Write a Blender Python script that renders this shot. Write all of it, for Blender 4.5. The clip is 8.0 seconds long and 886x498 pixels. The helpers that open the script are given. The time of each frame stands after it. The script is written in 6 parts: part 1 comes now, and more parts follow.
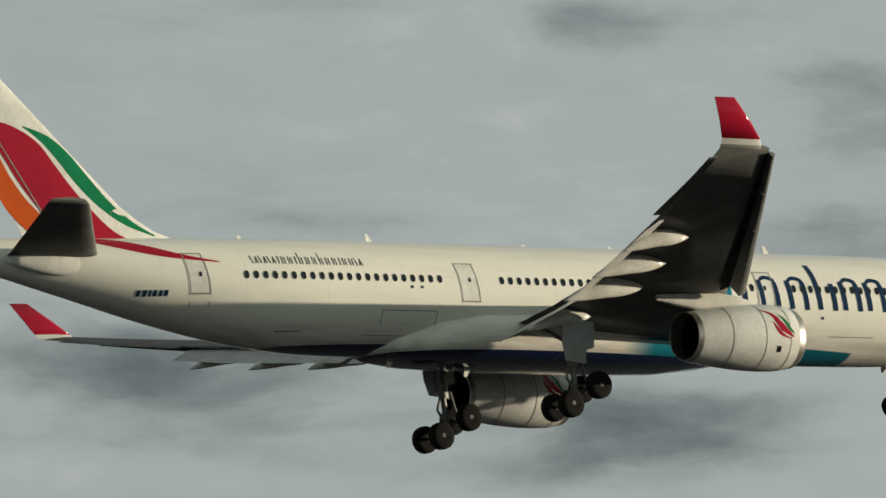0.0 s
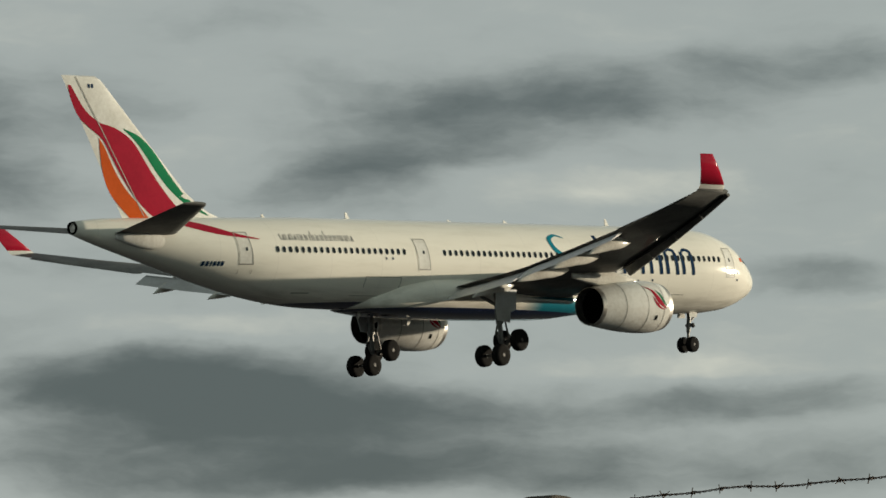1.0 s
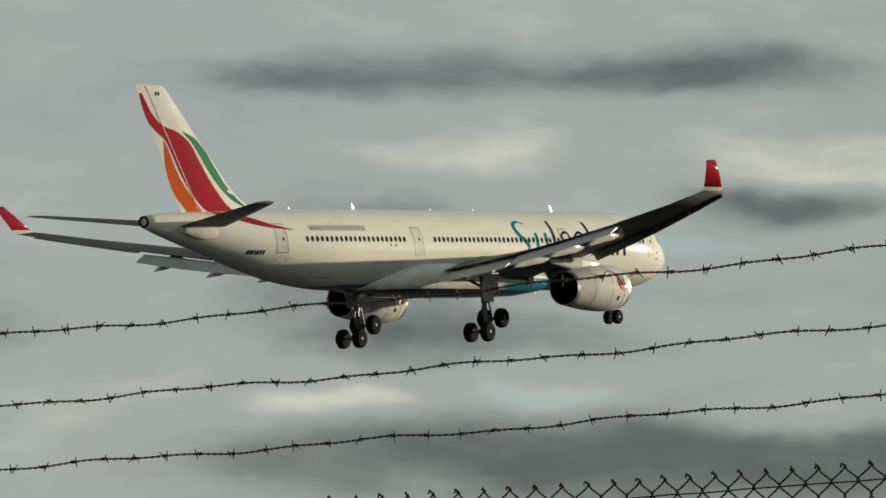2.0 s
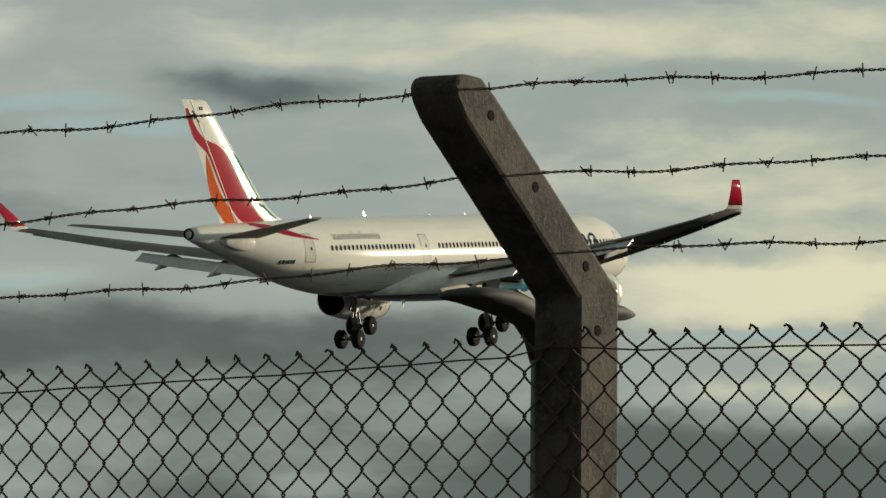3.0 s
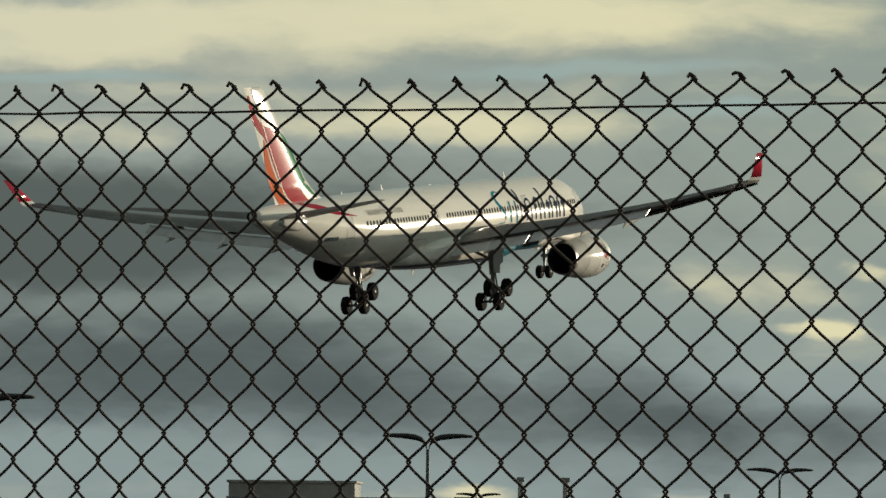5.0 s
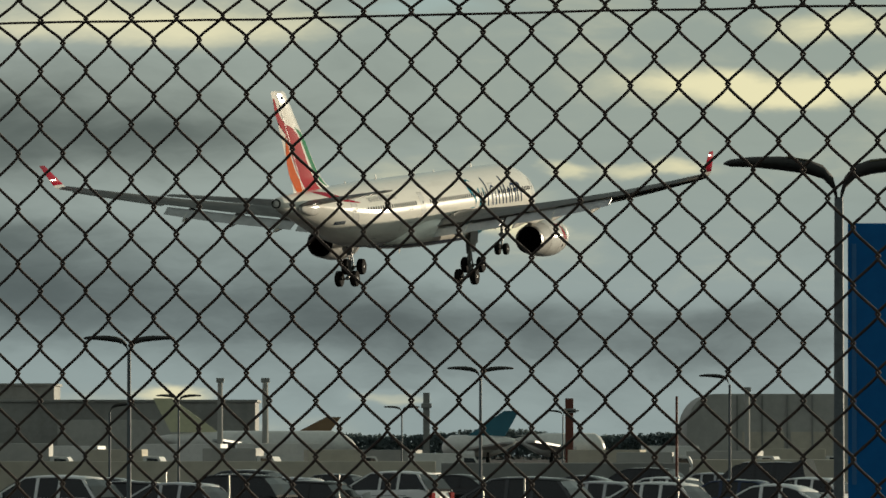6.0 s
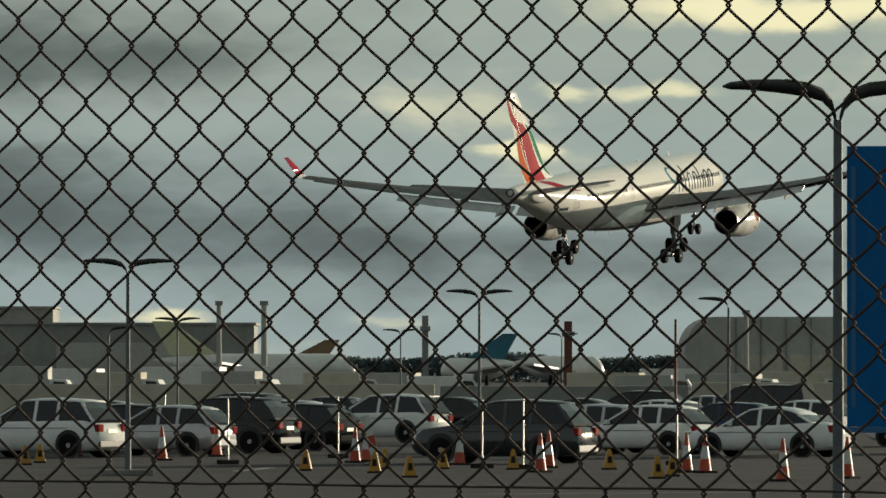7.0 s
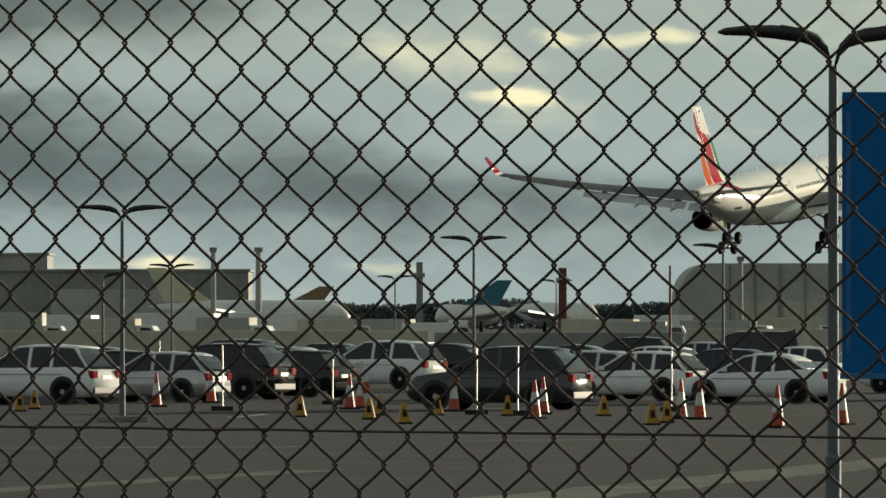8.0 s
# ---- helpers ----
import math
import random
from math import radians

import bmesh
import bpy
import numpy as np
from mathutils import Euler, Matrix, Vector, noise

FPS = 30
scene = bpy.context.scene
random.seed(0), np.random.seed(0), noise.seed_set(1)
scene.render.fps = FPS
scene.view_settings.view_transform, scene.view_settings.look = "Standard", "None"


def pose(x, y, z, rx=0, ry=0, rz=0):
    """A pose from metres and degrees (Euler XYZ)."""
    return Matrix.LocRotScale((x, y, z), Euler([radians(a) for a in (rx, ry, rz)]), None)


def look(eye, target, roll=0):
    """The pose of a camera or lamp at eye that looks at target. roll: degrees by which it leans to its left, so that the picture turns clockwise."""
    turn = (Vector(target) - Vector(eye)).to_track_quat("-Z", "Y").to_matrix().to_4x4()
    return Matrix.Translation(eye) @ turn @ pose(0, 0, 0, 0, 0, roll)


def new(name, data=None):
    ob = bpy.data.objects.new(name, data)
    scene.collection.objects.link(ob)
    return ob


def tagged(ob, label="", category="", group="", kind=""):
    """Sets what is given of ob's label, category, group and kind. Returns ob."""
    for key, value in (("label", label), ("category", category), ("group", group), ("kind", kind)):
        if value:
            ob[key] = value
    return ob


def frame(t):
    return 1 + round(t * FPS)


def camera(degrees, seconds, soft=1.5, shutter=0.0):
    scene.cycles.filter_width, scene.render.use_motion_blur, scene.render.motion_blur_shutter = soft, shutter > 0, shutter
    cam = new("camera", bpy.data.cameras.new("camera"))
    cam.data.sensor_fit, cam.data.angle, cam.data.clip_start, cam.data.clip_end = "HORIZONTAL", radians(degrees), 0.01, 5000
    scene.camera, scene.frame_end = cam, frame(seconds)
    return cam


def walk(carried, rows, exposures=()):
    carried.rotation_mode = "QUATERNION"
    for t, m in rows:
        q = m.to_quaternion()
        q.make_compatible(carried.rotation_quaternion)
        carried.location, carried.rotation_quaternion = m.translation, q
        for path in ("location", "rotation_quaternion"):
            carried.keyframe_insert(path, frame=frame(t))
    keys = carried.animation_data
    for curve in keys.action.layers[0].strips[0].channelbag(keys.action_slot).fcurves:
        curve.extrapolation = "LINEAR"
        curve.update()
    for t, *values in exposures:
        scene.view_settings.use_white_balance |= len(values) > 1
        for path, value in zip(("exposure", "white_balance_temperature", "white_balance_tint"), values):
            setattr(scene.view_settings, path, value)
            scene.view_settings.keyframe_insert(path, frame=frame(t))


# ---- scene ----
cam = camera(6.298, 8.0, soft=1.6)
PATH = [
    (0.0, pose(0.5206, -5.1341, 2.0196, 98.0638, 0, 30.7600)),
    (0.5, pose(0.5206, -5.1341, 2.0196, 96.8691, 0, 23.6653)),
    (1.0, pose(0.5206, -5.1341, 2.0196, 95.7680, 0.0300, 17.2702)),
    (1.2, pose(0.5206, -5.1341, 2.0196, 95.3456, 0.0300, 16.3061)),
    (2.3, pose(0.4417, -4.3565, 2.0696, 94.6492, 0.1800, 9.2360)),
    (2.5, pose(0.3898, -3.8437, 2.1026, 94.4378, 0.1583, 8.6894)),
    (3.0, pose(0.2723, -2.6849, 2.1772, 93.9562, -0.2241, 7.0380)),
    (3.5, pose(0.1861, -1.8357, 2.2318, 93.4482, -0.6723, 6.0501)),
    (4.0, pose(0.1037, -0.9299, 2.2865, 93.0031, -0.7953, 4.4201)),
    (4.5, pose(0.1111, -0.1709, 2.3280, 92.5106, -0.9186, 3.3416)),
    (5.8, pose(0.0254, -0.1900, 2.3684, 91.6156, 0.0000, 0.2891)),
    (6.0, pose(0.0254, -0.1900, 2.3654, 91.4478, 0.0000, 0.0481)),
    (6.5, pose(0.0253, -0.1900, 2.3648, 91.1592, 0.0000, 0.1484)),
    (7.0, pose(0.0234, -0.1900, 2.3634, 90.8994, 0.0000, 0.0399)),
    (7.5, pose(0.0243, -0.1500, 2.3633, 90.6875, 0.0000, -0.0845)),
    (8.0, pose(0.0208, -0.0900, 2.3613, 90.5186, 0.0000, -0.0002)),
]
walk(cam, PATH, exposures=[(0.0, 0.08), (2.5, 0.0), (3.5, -0.06), (4.5, -0.18), (6.0, -0.04), (6.5, 0.0), (8.0, 0.28)])

# ---- light: low warm sun under a broken cloud deck ----
SUN_AZ, SUN_EL = radians(46.5), radians(6.3)   # azimuth to the right of +y
sun_way = Vector((math.sin(SUN_AZ) * math.cos(SUN_EL), math.cos(SUN_AZ) * math.cos(SUN_EL), math.sin(SUN_EL)))
sun = new("sun", bpy.data.lights.new("sun", "SUN"))
sun.data.energy, sun.data.angle, sun.data.color = 5.0, radians(0.6), (1.0, 0.88, 0.67)
sun.matrix_world = look(sun_way * 300, (0, 0, 0))


class Nodes:
    """Short hand for a node tree."""

    def __init__(self, tree):
        self.tree = tree
        tree.nodes.clear()

    def add(self, kind, inputs=(), **props):
        n = self.tree.nodes.new(kind)
        for k, v in props.items():
            setattr(n, k, v)
        for k, v in dict(inputs).items():
            self.put(n.inputs[k], v)
        return n

    def put(self, socket, v):
        if isinstance(v, bpy.types.NodeSocket):
            self.tree.links.new(v, socket)
        else:
            socket.default_value = v

    def math(self, op, a, b=0.0, c=0.0, clamp=False):
        return self.add("ShaderNodeMath", {0: a, 1: b, 2: c}, operation=op, use_clamp=clamp).outputs[0]

    def mix(self, f, a, b, blend="MIX"):
        n = self.add("ShaderNodeMix", {0: f}, data_type="RGBA", blend_type=blend)
        self.put(n.inputs[6], a)
        self.put(n.inputs[7], b)
        return n.outputs[2]

    def ramp(self, v, lo, hi, a=0.0, b=1.0):
        return self.add("ShaderNodeMapRange", {0: v, 1: lo, 2: hi, 3: a, 4: b}, interpolation_type="SMOOTHSTEP").outputs[0]

    def noise(self, vec, scale, detail=4.0, rough=0.55, out=0):
        return self.add("ShaderNodeTexNoise", {"Vector": vec, "Scale": scale, "Detail": detail, "Roughness": rough}).outputs[out]


def rgb(r, g, b):
    return (r, g, b, 1.0)


# clouds: azimuth, elevation, half widths in degrees, and how much lighter or darker
FAR_LEFT_CLOUDS = [
    (-33.51, 6.46, 1.01, 0.16, 0.2), (-33.11, 7.26, 1.61, 0.24, -0.6), (-31.9, 6.94, 2.81, 0.48, -0.4), (-31.5, 8.21, 0.88, 0.14, -0.4),
    (-31.42, 9.82, 1.01, 0.12, -0.4), (-30.09, 6.46, 0.72, 0.16, -0.4), (-29.61, 9.68, 0.52, 0.18, -0.7), (-29.09, 6.74, 1.37, 0.36, -1.0),
    (-28.08, 8.11, 1.05, 0.24, -0.7), (-27.76, 9.03, 0.64, 0.44, -0.6), (-26.58, 6.23, 0.72, 0.32, -0.7), (-26.21, 5.26, 1.41, 0.2, -0.8),
    (-26.01, 5.87, 1.21, 0.24, 0.3), (-25.81, 7.32, 1.01, 0.52, -0.5), (-25.61, 6.23, 1.61, 0.72, -0.5), (-24.2, 8.4, 0.56, 0.2, -0.7),
    (-23.92, 7.56, 1.69, 0.36, -0.8), (-23.48, 8.42, 1.13, 0.24, -0.3), (-23.2, 5.59, 2.01, 0.24, 0.3), (-23.2, 7.07, 2.41, 0.24, -0.6),
    (-22.19, 7.68, 0.64, 0.24, -0.8), (-21.99, 5.91, 0.64, 0.2, -0.6), (-21.79, 5.2, 2.01, 0.16, -0.8), (-20.99, 6.75, 0.6, 0.36, -1.1),
]
MID_LEFT_CLOUDS = [
    (-20.71, 6.23, 0.72, 0.36, -0.8), (-20.02, 6.82, 0.8, 0.32, -0.7), (-19.22, 4.49, 2.01, 0.48, -0.7), (-19.22, 5.17, 1.21, 0.12, 0.5),
    (-19.02, 4.77, 1.69, 0.32, -1.1), (-19.02, 7.38, 0.88, 0.2, -0.4), (-18.81, 4.24, 2.41, 0.28, -0.7), (-17.93, 6.21, 0.8, 0.28, -0.8),
    (-17.21, 6.62, 1.33, 0.44, -1.1), (-16.8, 4.65, 1.81, 0.2, -0.7), (-16.2, 6.25, 1.21, 0.16, 0.5), (-16.0, 4.24, 2.41, 0.24, -0.8),
    (-15.8, 6.9, 1.21, 0.28, -0.8), (-15.6, 4.97, 1.41, 0.1, 0.4), (-14.79, 4.69, 1.01, 0.16, -0.7), (-14.59, 7.1, 0.88, 0.2, -0.6),
    (-14.55, 5.55, 0.52, 0.14, -0.8), (-11.56, 3.72, 0.6, 0.1, 0.8), (-11.44, 5.04, 1.01, 0.32, -0.5), (-11.24, 4.6, 1.21, 0.48, -0.6),
    (-10.84, 5.53, 1.01, 0.2, 0.4), (-10.84, 6.05, 2.01, 0.2, -0.9), (-10.64, 4.12, 1.41, 0.2, -0.7), (-10.03, 3.76, 0.6, 0.1, 0.5),
]
MIDDLE_CLOUDS = [
    (-9.83, 3.24, 3.62, 0.44, -0.7), (-9.03, 3.36, 3.62, 0.24, -0.7), (-8.8, 2.04, 1.21, 0.36, -0.5), (-8.63, 6.09, 1.01, 0.2, -0.9),
    (-8.38, 5.11, 0.76, 0.16, -1.1), (-8.22, 3.6, 0.8, 0.12, 0.4), (-8.0, 2.41, 2.81, 0.68, -0.8), (-7.98, 2.31, 0.6, 0.1, 0.4),
    (-7.22, 5.41, 1.81, 0.24, 0.6), (-5.49, 3.96, 0.8, 0.12, -0.4), (-5.16, 2.16, 2.01, 0.24, -0.6), (-5.16, 4.76, 1.21, 0.24, 0.3),
    (-4.96, 2.51, 2.01, 0.32, -0.7), (-4.96, 3.64, 1.21, 0.24, 0.5), (-4.96, 5.49, 1.81, 0.24, 0.6), (-4.76, 2.91, 1.01, 0.1, 0.5),
    (-4.76, 3.91, 1.01, 0.1, -0.3), (-4.68, 1.43, 3.42, 0.58, -0.75), (-4.48, 1.19, 2.81, 0.36, -0.6), (-4.08, 2.15, 3.22, 0.48, -0.8),
    (-3.95, 3.53, 2.41, 0.16, 0.3), (-3.95, 4.41, 2.81, 0.32, 0.6), (-3.35, 1.8, 2.01, 0.12, 0.3), (-2.88, 3.8, 3.62, 0.28, 0.35),
]
SUNWARD_CLOUDS = [
    (-2.75, 2.52, 2.41, 0.44, -0.8), (-2.47, 3.26, 2.81, 0.09, 0.4), (-2.47, 3.84, 3.22, 0.24, 0.7), (-2.2, 2.22, 1.21, 0.24, -0.4),
    (-2.2, 3.06, 1.61, 0.16, 0.4), (-2.19, 2.23, 1.81, 0.52, 0.5), (-1.99, 3.02, 1.41, 0.16, 0.6), (-1.91, 0.45, 0.32, 0.06, 0.9),
    (-1.14, 0.92, 2.81, 0.24, -0.4), (-0.86, 1.15, 0.88, 0.44, -0.4), (-0.47, 0.41, 0.32, 0.06, 0.8), (-0.3, 1.87, 0.28, 0.16, 0.2),
    (-0.05, 0.77, 4.83, 0.4, -0.45), (0.19, 1.99, 0.24, 0.06, 0.15), (0.27, 1.87, 0.48, 0.1, 0.35), (0.47, 1.6, 0.24, 0.06, 0.9),
    (0.76, 2.05, 0.16, 0.06, 0.8), (1.42, 2.03, 0.48, 0.07, 1.0), (1.62, 0.81, 2.01, 0.24, -0.4), (2.43, 2.62, 1.33, 0.12, 1.3),
    (2.75, 3.06, 0.6, 0.12, 0.8),
]
CLOUDS = FAR_LEFT_CLOUDS + MID_LEFT_CLOUDS + MIDDLE_CLOUDS + SUNWARD_CLOUDS


# thin blue-green gaps in the deck
GAPS = [(-9.27, 4.82, 0.64, 0.06), (-10.07, 3.75, 0.44, 0.06), (-1.19, 3.43, 1.13, 0.06), (-0.14, 3.12, 0.52, 0.06), (-4.48, 4.99, 0.8, 0.05), (-9.83, 4.97, 0.56, 0.06), (-4.84, 3.36, 0.8, 0.05)]


def make_world():
    world = bpy.data.worlds.new("sky")
    scene.world = world
    world.use_nodes = True
    n = Nodes(world.node_tree)
    way = n.add("ShaderNodeTexCoord").outputs["Generated"]
    sep = n.add("ShaderNodeSeparateXYZ", {0: way})
    az = n.math("MULTIPLY", n.math("ARCTAN2", sep.outputs[0], sep.outputs[1]), 57.2958)
    el = n.math("MULTIPLY", n.math("ARCSINE", sep.outputs[2]), 57.2958)
    flat = n.add("ShaderNodeCombineXYZ", {0: az, 1: n.math("MULTIPLY", el, 2.2), 2: 0.0}).outputs[0]
    warp = n.noise(flat, 0.55, 5.0, 0.6, out=1)
    warp = n.add("ShaderNodeVectorMath", {0: warp, 1: (0.5, 0.5, 0.5)}, operation="SUBTRACT").outputs[0]
    bent = n.add("ShaderNodeVectorMath", {0: warp, 1: (1.0, 1.0, 0.0), 2: flat}, operation="MULTIPLY_ADD").outputs[0]
    drawn = n.add("ShaderNodeVectorMath", {0: bent, 1: (0.8, 1.1, 1.0)}, operation="MULTIPLY").outputs[0]
    big = n.noise(drawn, 0.40, 5.0, 0.5)
    fine = n.noise(drawn, 1.5, 6.0, 0.55)
    light = n.math("MULTIPLY_ADD", n.math("SUBTRACT", big, 0.5), 1.5, 0.16)
    light = n.math("MULTIPLY_ADD", n.math("SUBTRACT", fine, 0.5), 1.2, light)
    for a, e, wa, we, amount in CLOUDS:
        d = n.add("ShaderNodeVectorMath", {0: bent, 1: (a, e * 2.2, 0)}, operation="SUBTRACT").outputs[0]
        d = n.add("ShaderNodeVectorMath", {0: d, 1: (1 / wa, 1 / (we * 2.2), 0)}, operation="MULTIPLY").outputs[0]
        d = n.add("ShaderNodeVectorMath", {0: d}, operation="LENGTH").outputs["Value"]
        light = n.math("MULTIPLY_ADD", n.ramp(d, 1.5, 0.25), amount, light)
    near_sun = n.ramp(az, -18.0, 6.0)
    dark = n.mix(near_sun, rgb(0.088, 0.112, 0.118), rgb(0.080, 0.118, 0.122))
    mid = n.mix(near_sun, rgb(0.36, 0.40, 0.39), rgb(0.295, 0.365, 0.33))
    pale = n.mix(near_sun, rgb(0.62, 0.63, 0.55), rgb(0.87, 0.82, 0.51))
    low = n.ramp(el, 2.6, 0.8)
    dark = n.mix(low, dark, rgb(0.072, 0.112, 0.128))
    mid = n.mix(low, mid, rgb(0.28, 0.365, 0.37))
    col = n.mix(n.ramp(light, -1.4, 0.15), dark, mid)
    col = n.mix(n.ramp(light, 0.1, 1.3), col, pale)
    for a, e, wa, we in GAPS:
        d = n.add("ShaderNodeVectorMath", {0: bent, 1: (a, e * 2.2, 0)}, operation="SUBTRACT").outputs[0]
        d = n.add("ShaderNodeVectorMath", {0: d, 1: (1 / wa, 1 / (we * 2.2), 0)}, operation="MULTIPLY").outputs[0]
        d = n.add("ShaderNodeVectorMath", {0: d}, operation="LENGTH").outputs["Value"]
        col = n.mix(n.ramp(d, 1.5, 0.3, 0.0, 0.65), col, rgb(0.36, 0.49, 0.48))
    sky = n.add("ShaderNodeTexSky", sky_type="NISHITA", sun_disc=False, sun_elevation=SUN_EL, sun_rotation=SUN_AZ)
    clear = n.add("ShaderNodeVectorMath", {0: sky.outputs[0], 3: 0.1}, operation="SCALE").outputs[0]
    col = n.mix(0.07, col, clear)
    # the deck is darker away from the low sun and overhead
    away = n.ramp(n.math("ABSOLUTE", n.math("SUBTRACT", az, 46.5)), 60.0, 170.0, 1.0, 0.75)
    high = n.ramp(el, 12.0, 60.0, 1.0, 0.6)
    col = n.add("ShaderNodeVectorMath", {0: col, 3: n.math("MULTIPLY", away, high)}, operation="SCALE").outputs[0]
    n.add("ShaderNodeOutputWorld", {0: n.add("ShaderNodeBackground", {0: col, 1: 1.0}).outputs[0]})


make_world()


# ---- materials ----
def material(name, base, second=None, rough=0.6, metal=0.0, scale=3.0, amount=1.0, bump=0.0, bump_scale=40.0, coat=0.0, per_object=0.0, glow=0.0, rough_var=0.1):
    """Two colours mixed by coarse and fine noise, with rough patches and fine relief."""
    m = bpy.data.materials.new(name)
    m.use_nodes = True
    n = Nodes(m.node_tree)
    at = n.add("ShaderNodeTexCoord").outputs["Object"]
    coarse = n.noise(at, scale, 4.0, 0.6)
    grain = n.noise(at, scale * 9, 3.0, 0.65)
    f = n.math("MULTIPLY", n.ramp(n.math("MULTIPLY_ADD", grain, 0.45, n.math("MULTIPLY", coarse, 0.7)), 0.4, 0.75), amount)
    col = n.mix(f, rgb(*base), rgb(*(second or [c * 0.75 for c in base])))
    if per_object:
        v = n.add("ShaderNodeObjectInfo").outputs["Random"]
        col = n.mix(1.0, col, n.add("ShaderNodeCombineColor", {k: n.math("MULTIPLY_ADD", v, per_object, 1 - per_object / 2) for k in range(3)}).outputs[0], "MULTIPLY")
    b = n.add("ShaderNodeBsdfPrincipled", {"Base Color": col, "Metallic": metal, "Coat Weight": coat, "Coat Roughness": 0.10 if coat < 0.95 else 0.05, "Specular IOR Level": 0.0 if coat else (0.1 if rough >= 0.9 else 0.5)})
    n.put(b.inputs["Roughness"], n.math("MULTIPLY_ADD", n.math("SUBTRACT", grain, 0.5), rough_var, rough, clamp=True))
    if bump:
        h = n.noise(at, bump_scale, 5.0, 0.7)
        n.put(b.inputs["Normal"], n.add("ShaderNodeBump", {"Height": h, "Strength": 0.7, "Distance": bump}).outputs[0])
    if glow:
        n.put(b.inputs["Emission Color"], rgb(*base))
        b.inputs["Emission Strength"].default_value = glow
    n.add("ShaderNodeOutputMaterial", {0: b.outputs[0]})
    return m


def concrete_material():
    """Weathered fence post concrete: lichen stains and pits."""
    m = bpy.data.materials.new("weathered_concrete")
    m.use_nodes = True
    n = Nodes(m.node_tree)
    at = n.add("ShaderNodeTexCoord").outputs["Object"]
    patch = n.noise(at, 9.0, 6.0, 0.62)
    grit = n.noise(at, 90.0, 5.0, 0.7)
    pits = n.add("ShaderNodeTexVoronoi", {"Vector": at, "Scale": 75.0}).outputs["Distance"]
    col = n.mix(n.ramp(patch, 0.42, 0.62), rgb(0.070, 0.058, 0.044), rgb(0.020, 0.0175, 0.0145))
    col = n.mix(n.ramp(grit, 0.48, 0.72, 0.0, 0.6), col, rgb(0.115, 0.096, 0.073))
    col = n.mix(n.ramp(pits, 0.16, 0.06, 0.0, 0.7), col, rgb(0.05, 0.045, 0.04))
    b = n.add("ShaderNodeBsdfPrincipled", {"Base Color": col, "Roughness": 0.92})
    h = n.math("MULTIPLY_ADD", n.ramp(pits, 0.05, 0.2), 0.5, grit)
    n.put(b.inputs["Normal"], n.add("ShaderNodeBump", {"Height": h, "Strength": 0.7, "Distance": 0.003}).outputs[0])
    n.add("ShaderNodeOutputMaterial", {0: b.outputs[0]})
    return m


def fuselage_material(name, keel):
    """White paint with faint dirt along the airflow, darker towards the belly, navy below the keel line and a teal edge
    on it.
    """
    m = bpy.data.materials.new(name)
    m.use_nodes = True
    n = Nodes(m.node_tree)
    at = n.add("ShaderNodeTexCoord").outputs["Object"]
    s = n.add("ShaderNodeSeparateXYZ", {0: at})
    streak = n.noise(n.add("ShaderNodeVectorMath", {0: at, 1: (0.15, 1, 1)}, operation="MULTIPLY").outputs[0], 1.6, 5.0, 0.6)
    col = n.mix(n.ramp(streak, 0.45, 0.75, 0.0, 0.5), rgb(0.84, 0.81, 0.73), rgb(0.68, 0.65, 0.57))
    # streaky darker tone, growing from mid side down to the belly
    belly_tone = n.math("MULTIPLY", n.ramp(s.outputs[2], -1.2, -2.6, 0.0, 0.5), n.ramp(streak, 0.35, 0.65))
    col = n.mix(belly_tone, col, rgb(0.42, 0.39, 0.34))
    edge = n.math("MULTIPLY_ADD", n.math("POWER", n.math("DIVIDE", n.math("ABSOLUTE", n.math("ADD", s.outputs[0], -8.0)), 14.0), 2.0), -0.35, -2.05)
    under = n.math("SUBTRACT", edge, s.outputs[2])
    inside = n.ramp(n.math("ABSOLUTE", n.math("ADD", s.outputs[0], -8.0)), 13.6, 13.4)
    fore = n.math("MULTIPLY", inside, n.ramp(s.outputs[0], 5.5, 8.0))
    col = n.mix(n.math("MULTIPLY", n.ramp(under, 0.0, 0.02), fore), col, rgb(0.01, 0.16, 0.22))
    bow = n.math("MULTIPLY_ADD", n.math("POWER", n.math("ADD", s.outputs[0], 2.0), 2.0), -0.0012, keel)
    col = n.mix(n.ramp(n.math("SUBTRACT", bow, s.outputs[2]), 0.0, 0.02), col, rgb(0.008, 0.018, 0.06))
    frames = n.math("ABSOLUTE", n.math("SUBTRACT", n.math("FRACT", n.math("MULTIPLY", s.outputs[0], 0.22)), 0.5))
    col = n.mix(n.ramp(frames, 0.006, 0.003, 0.0, 0.16), col, rgb(0.35, 0.34, 0.32))
    b = n.add("ShaderNodeBsdfPrincipled", {"Base Color": col, "Coat Weight": 1.0, "Coat Roughness": 0.11, "Specular IOR Level": 0.0})
    n.put(b.inputs["Roughness"], n.math("MULTIPLY_ADD", streak, 0.14, 0.38))
    h = n.noise(at, 0.8, 2.0, 0.5)
    n.put(b.inputs["Normal"], n.add("ShaderNodeBump", {"Height": h, "Strength": 0.12, "Distance": 0.05}).outputs[0])
    n.add("ShaderNodeOutputMaterial", {0: b.outputs[0]})
    return m


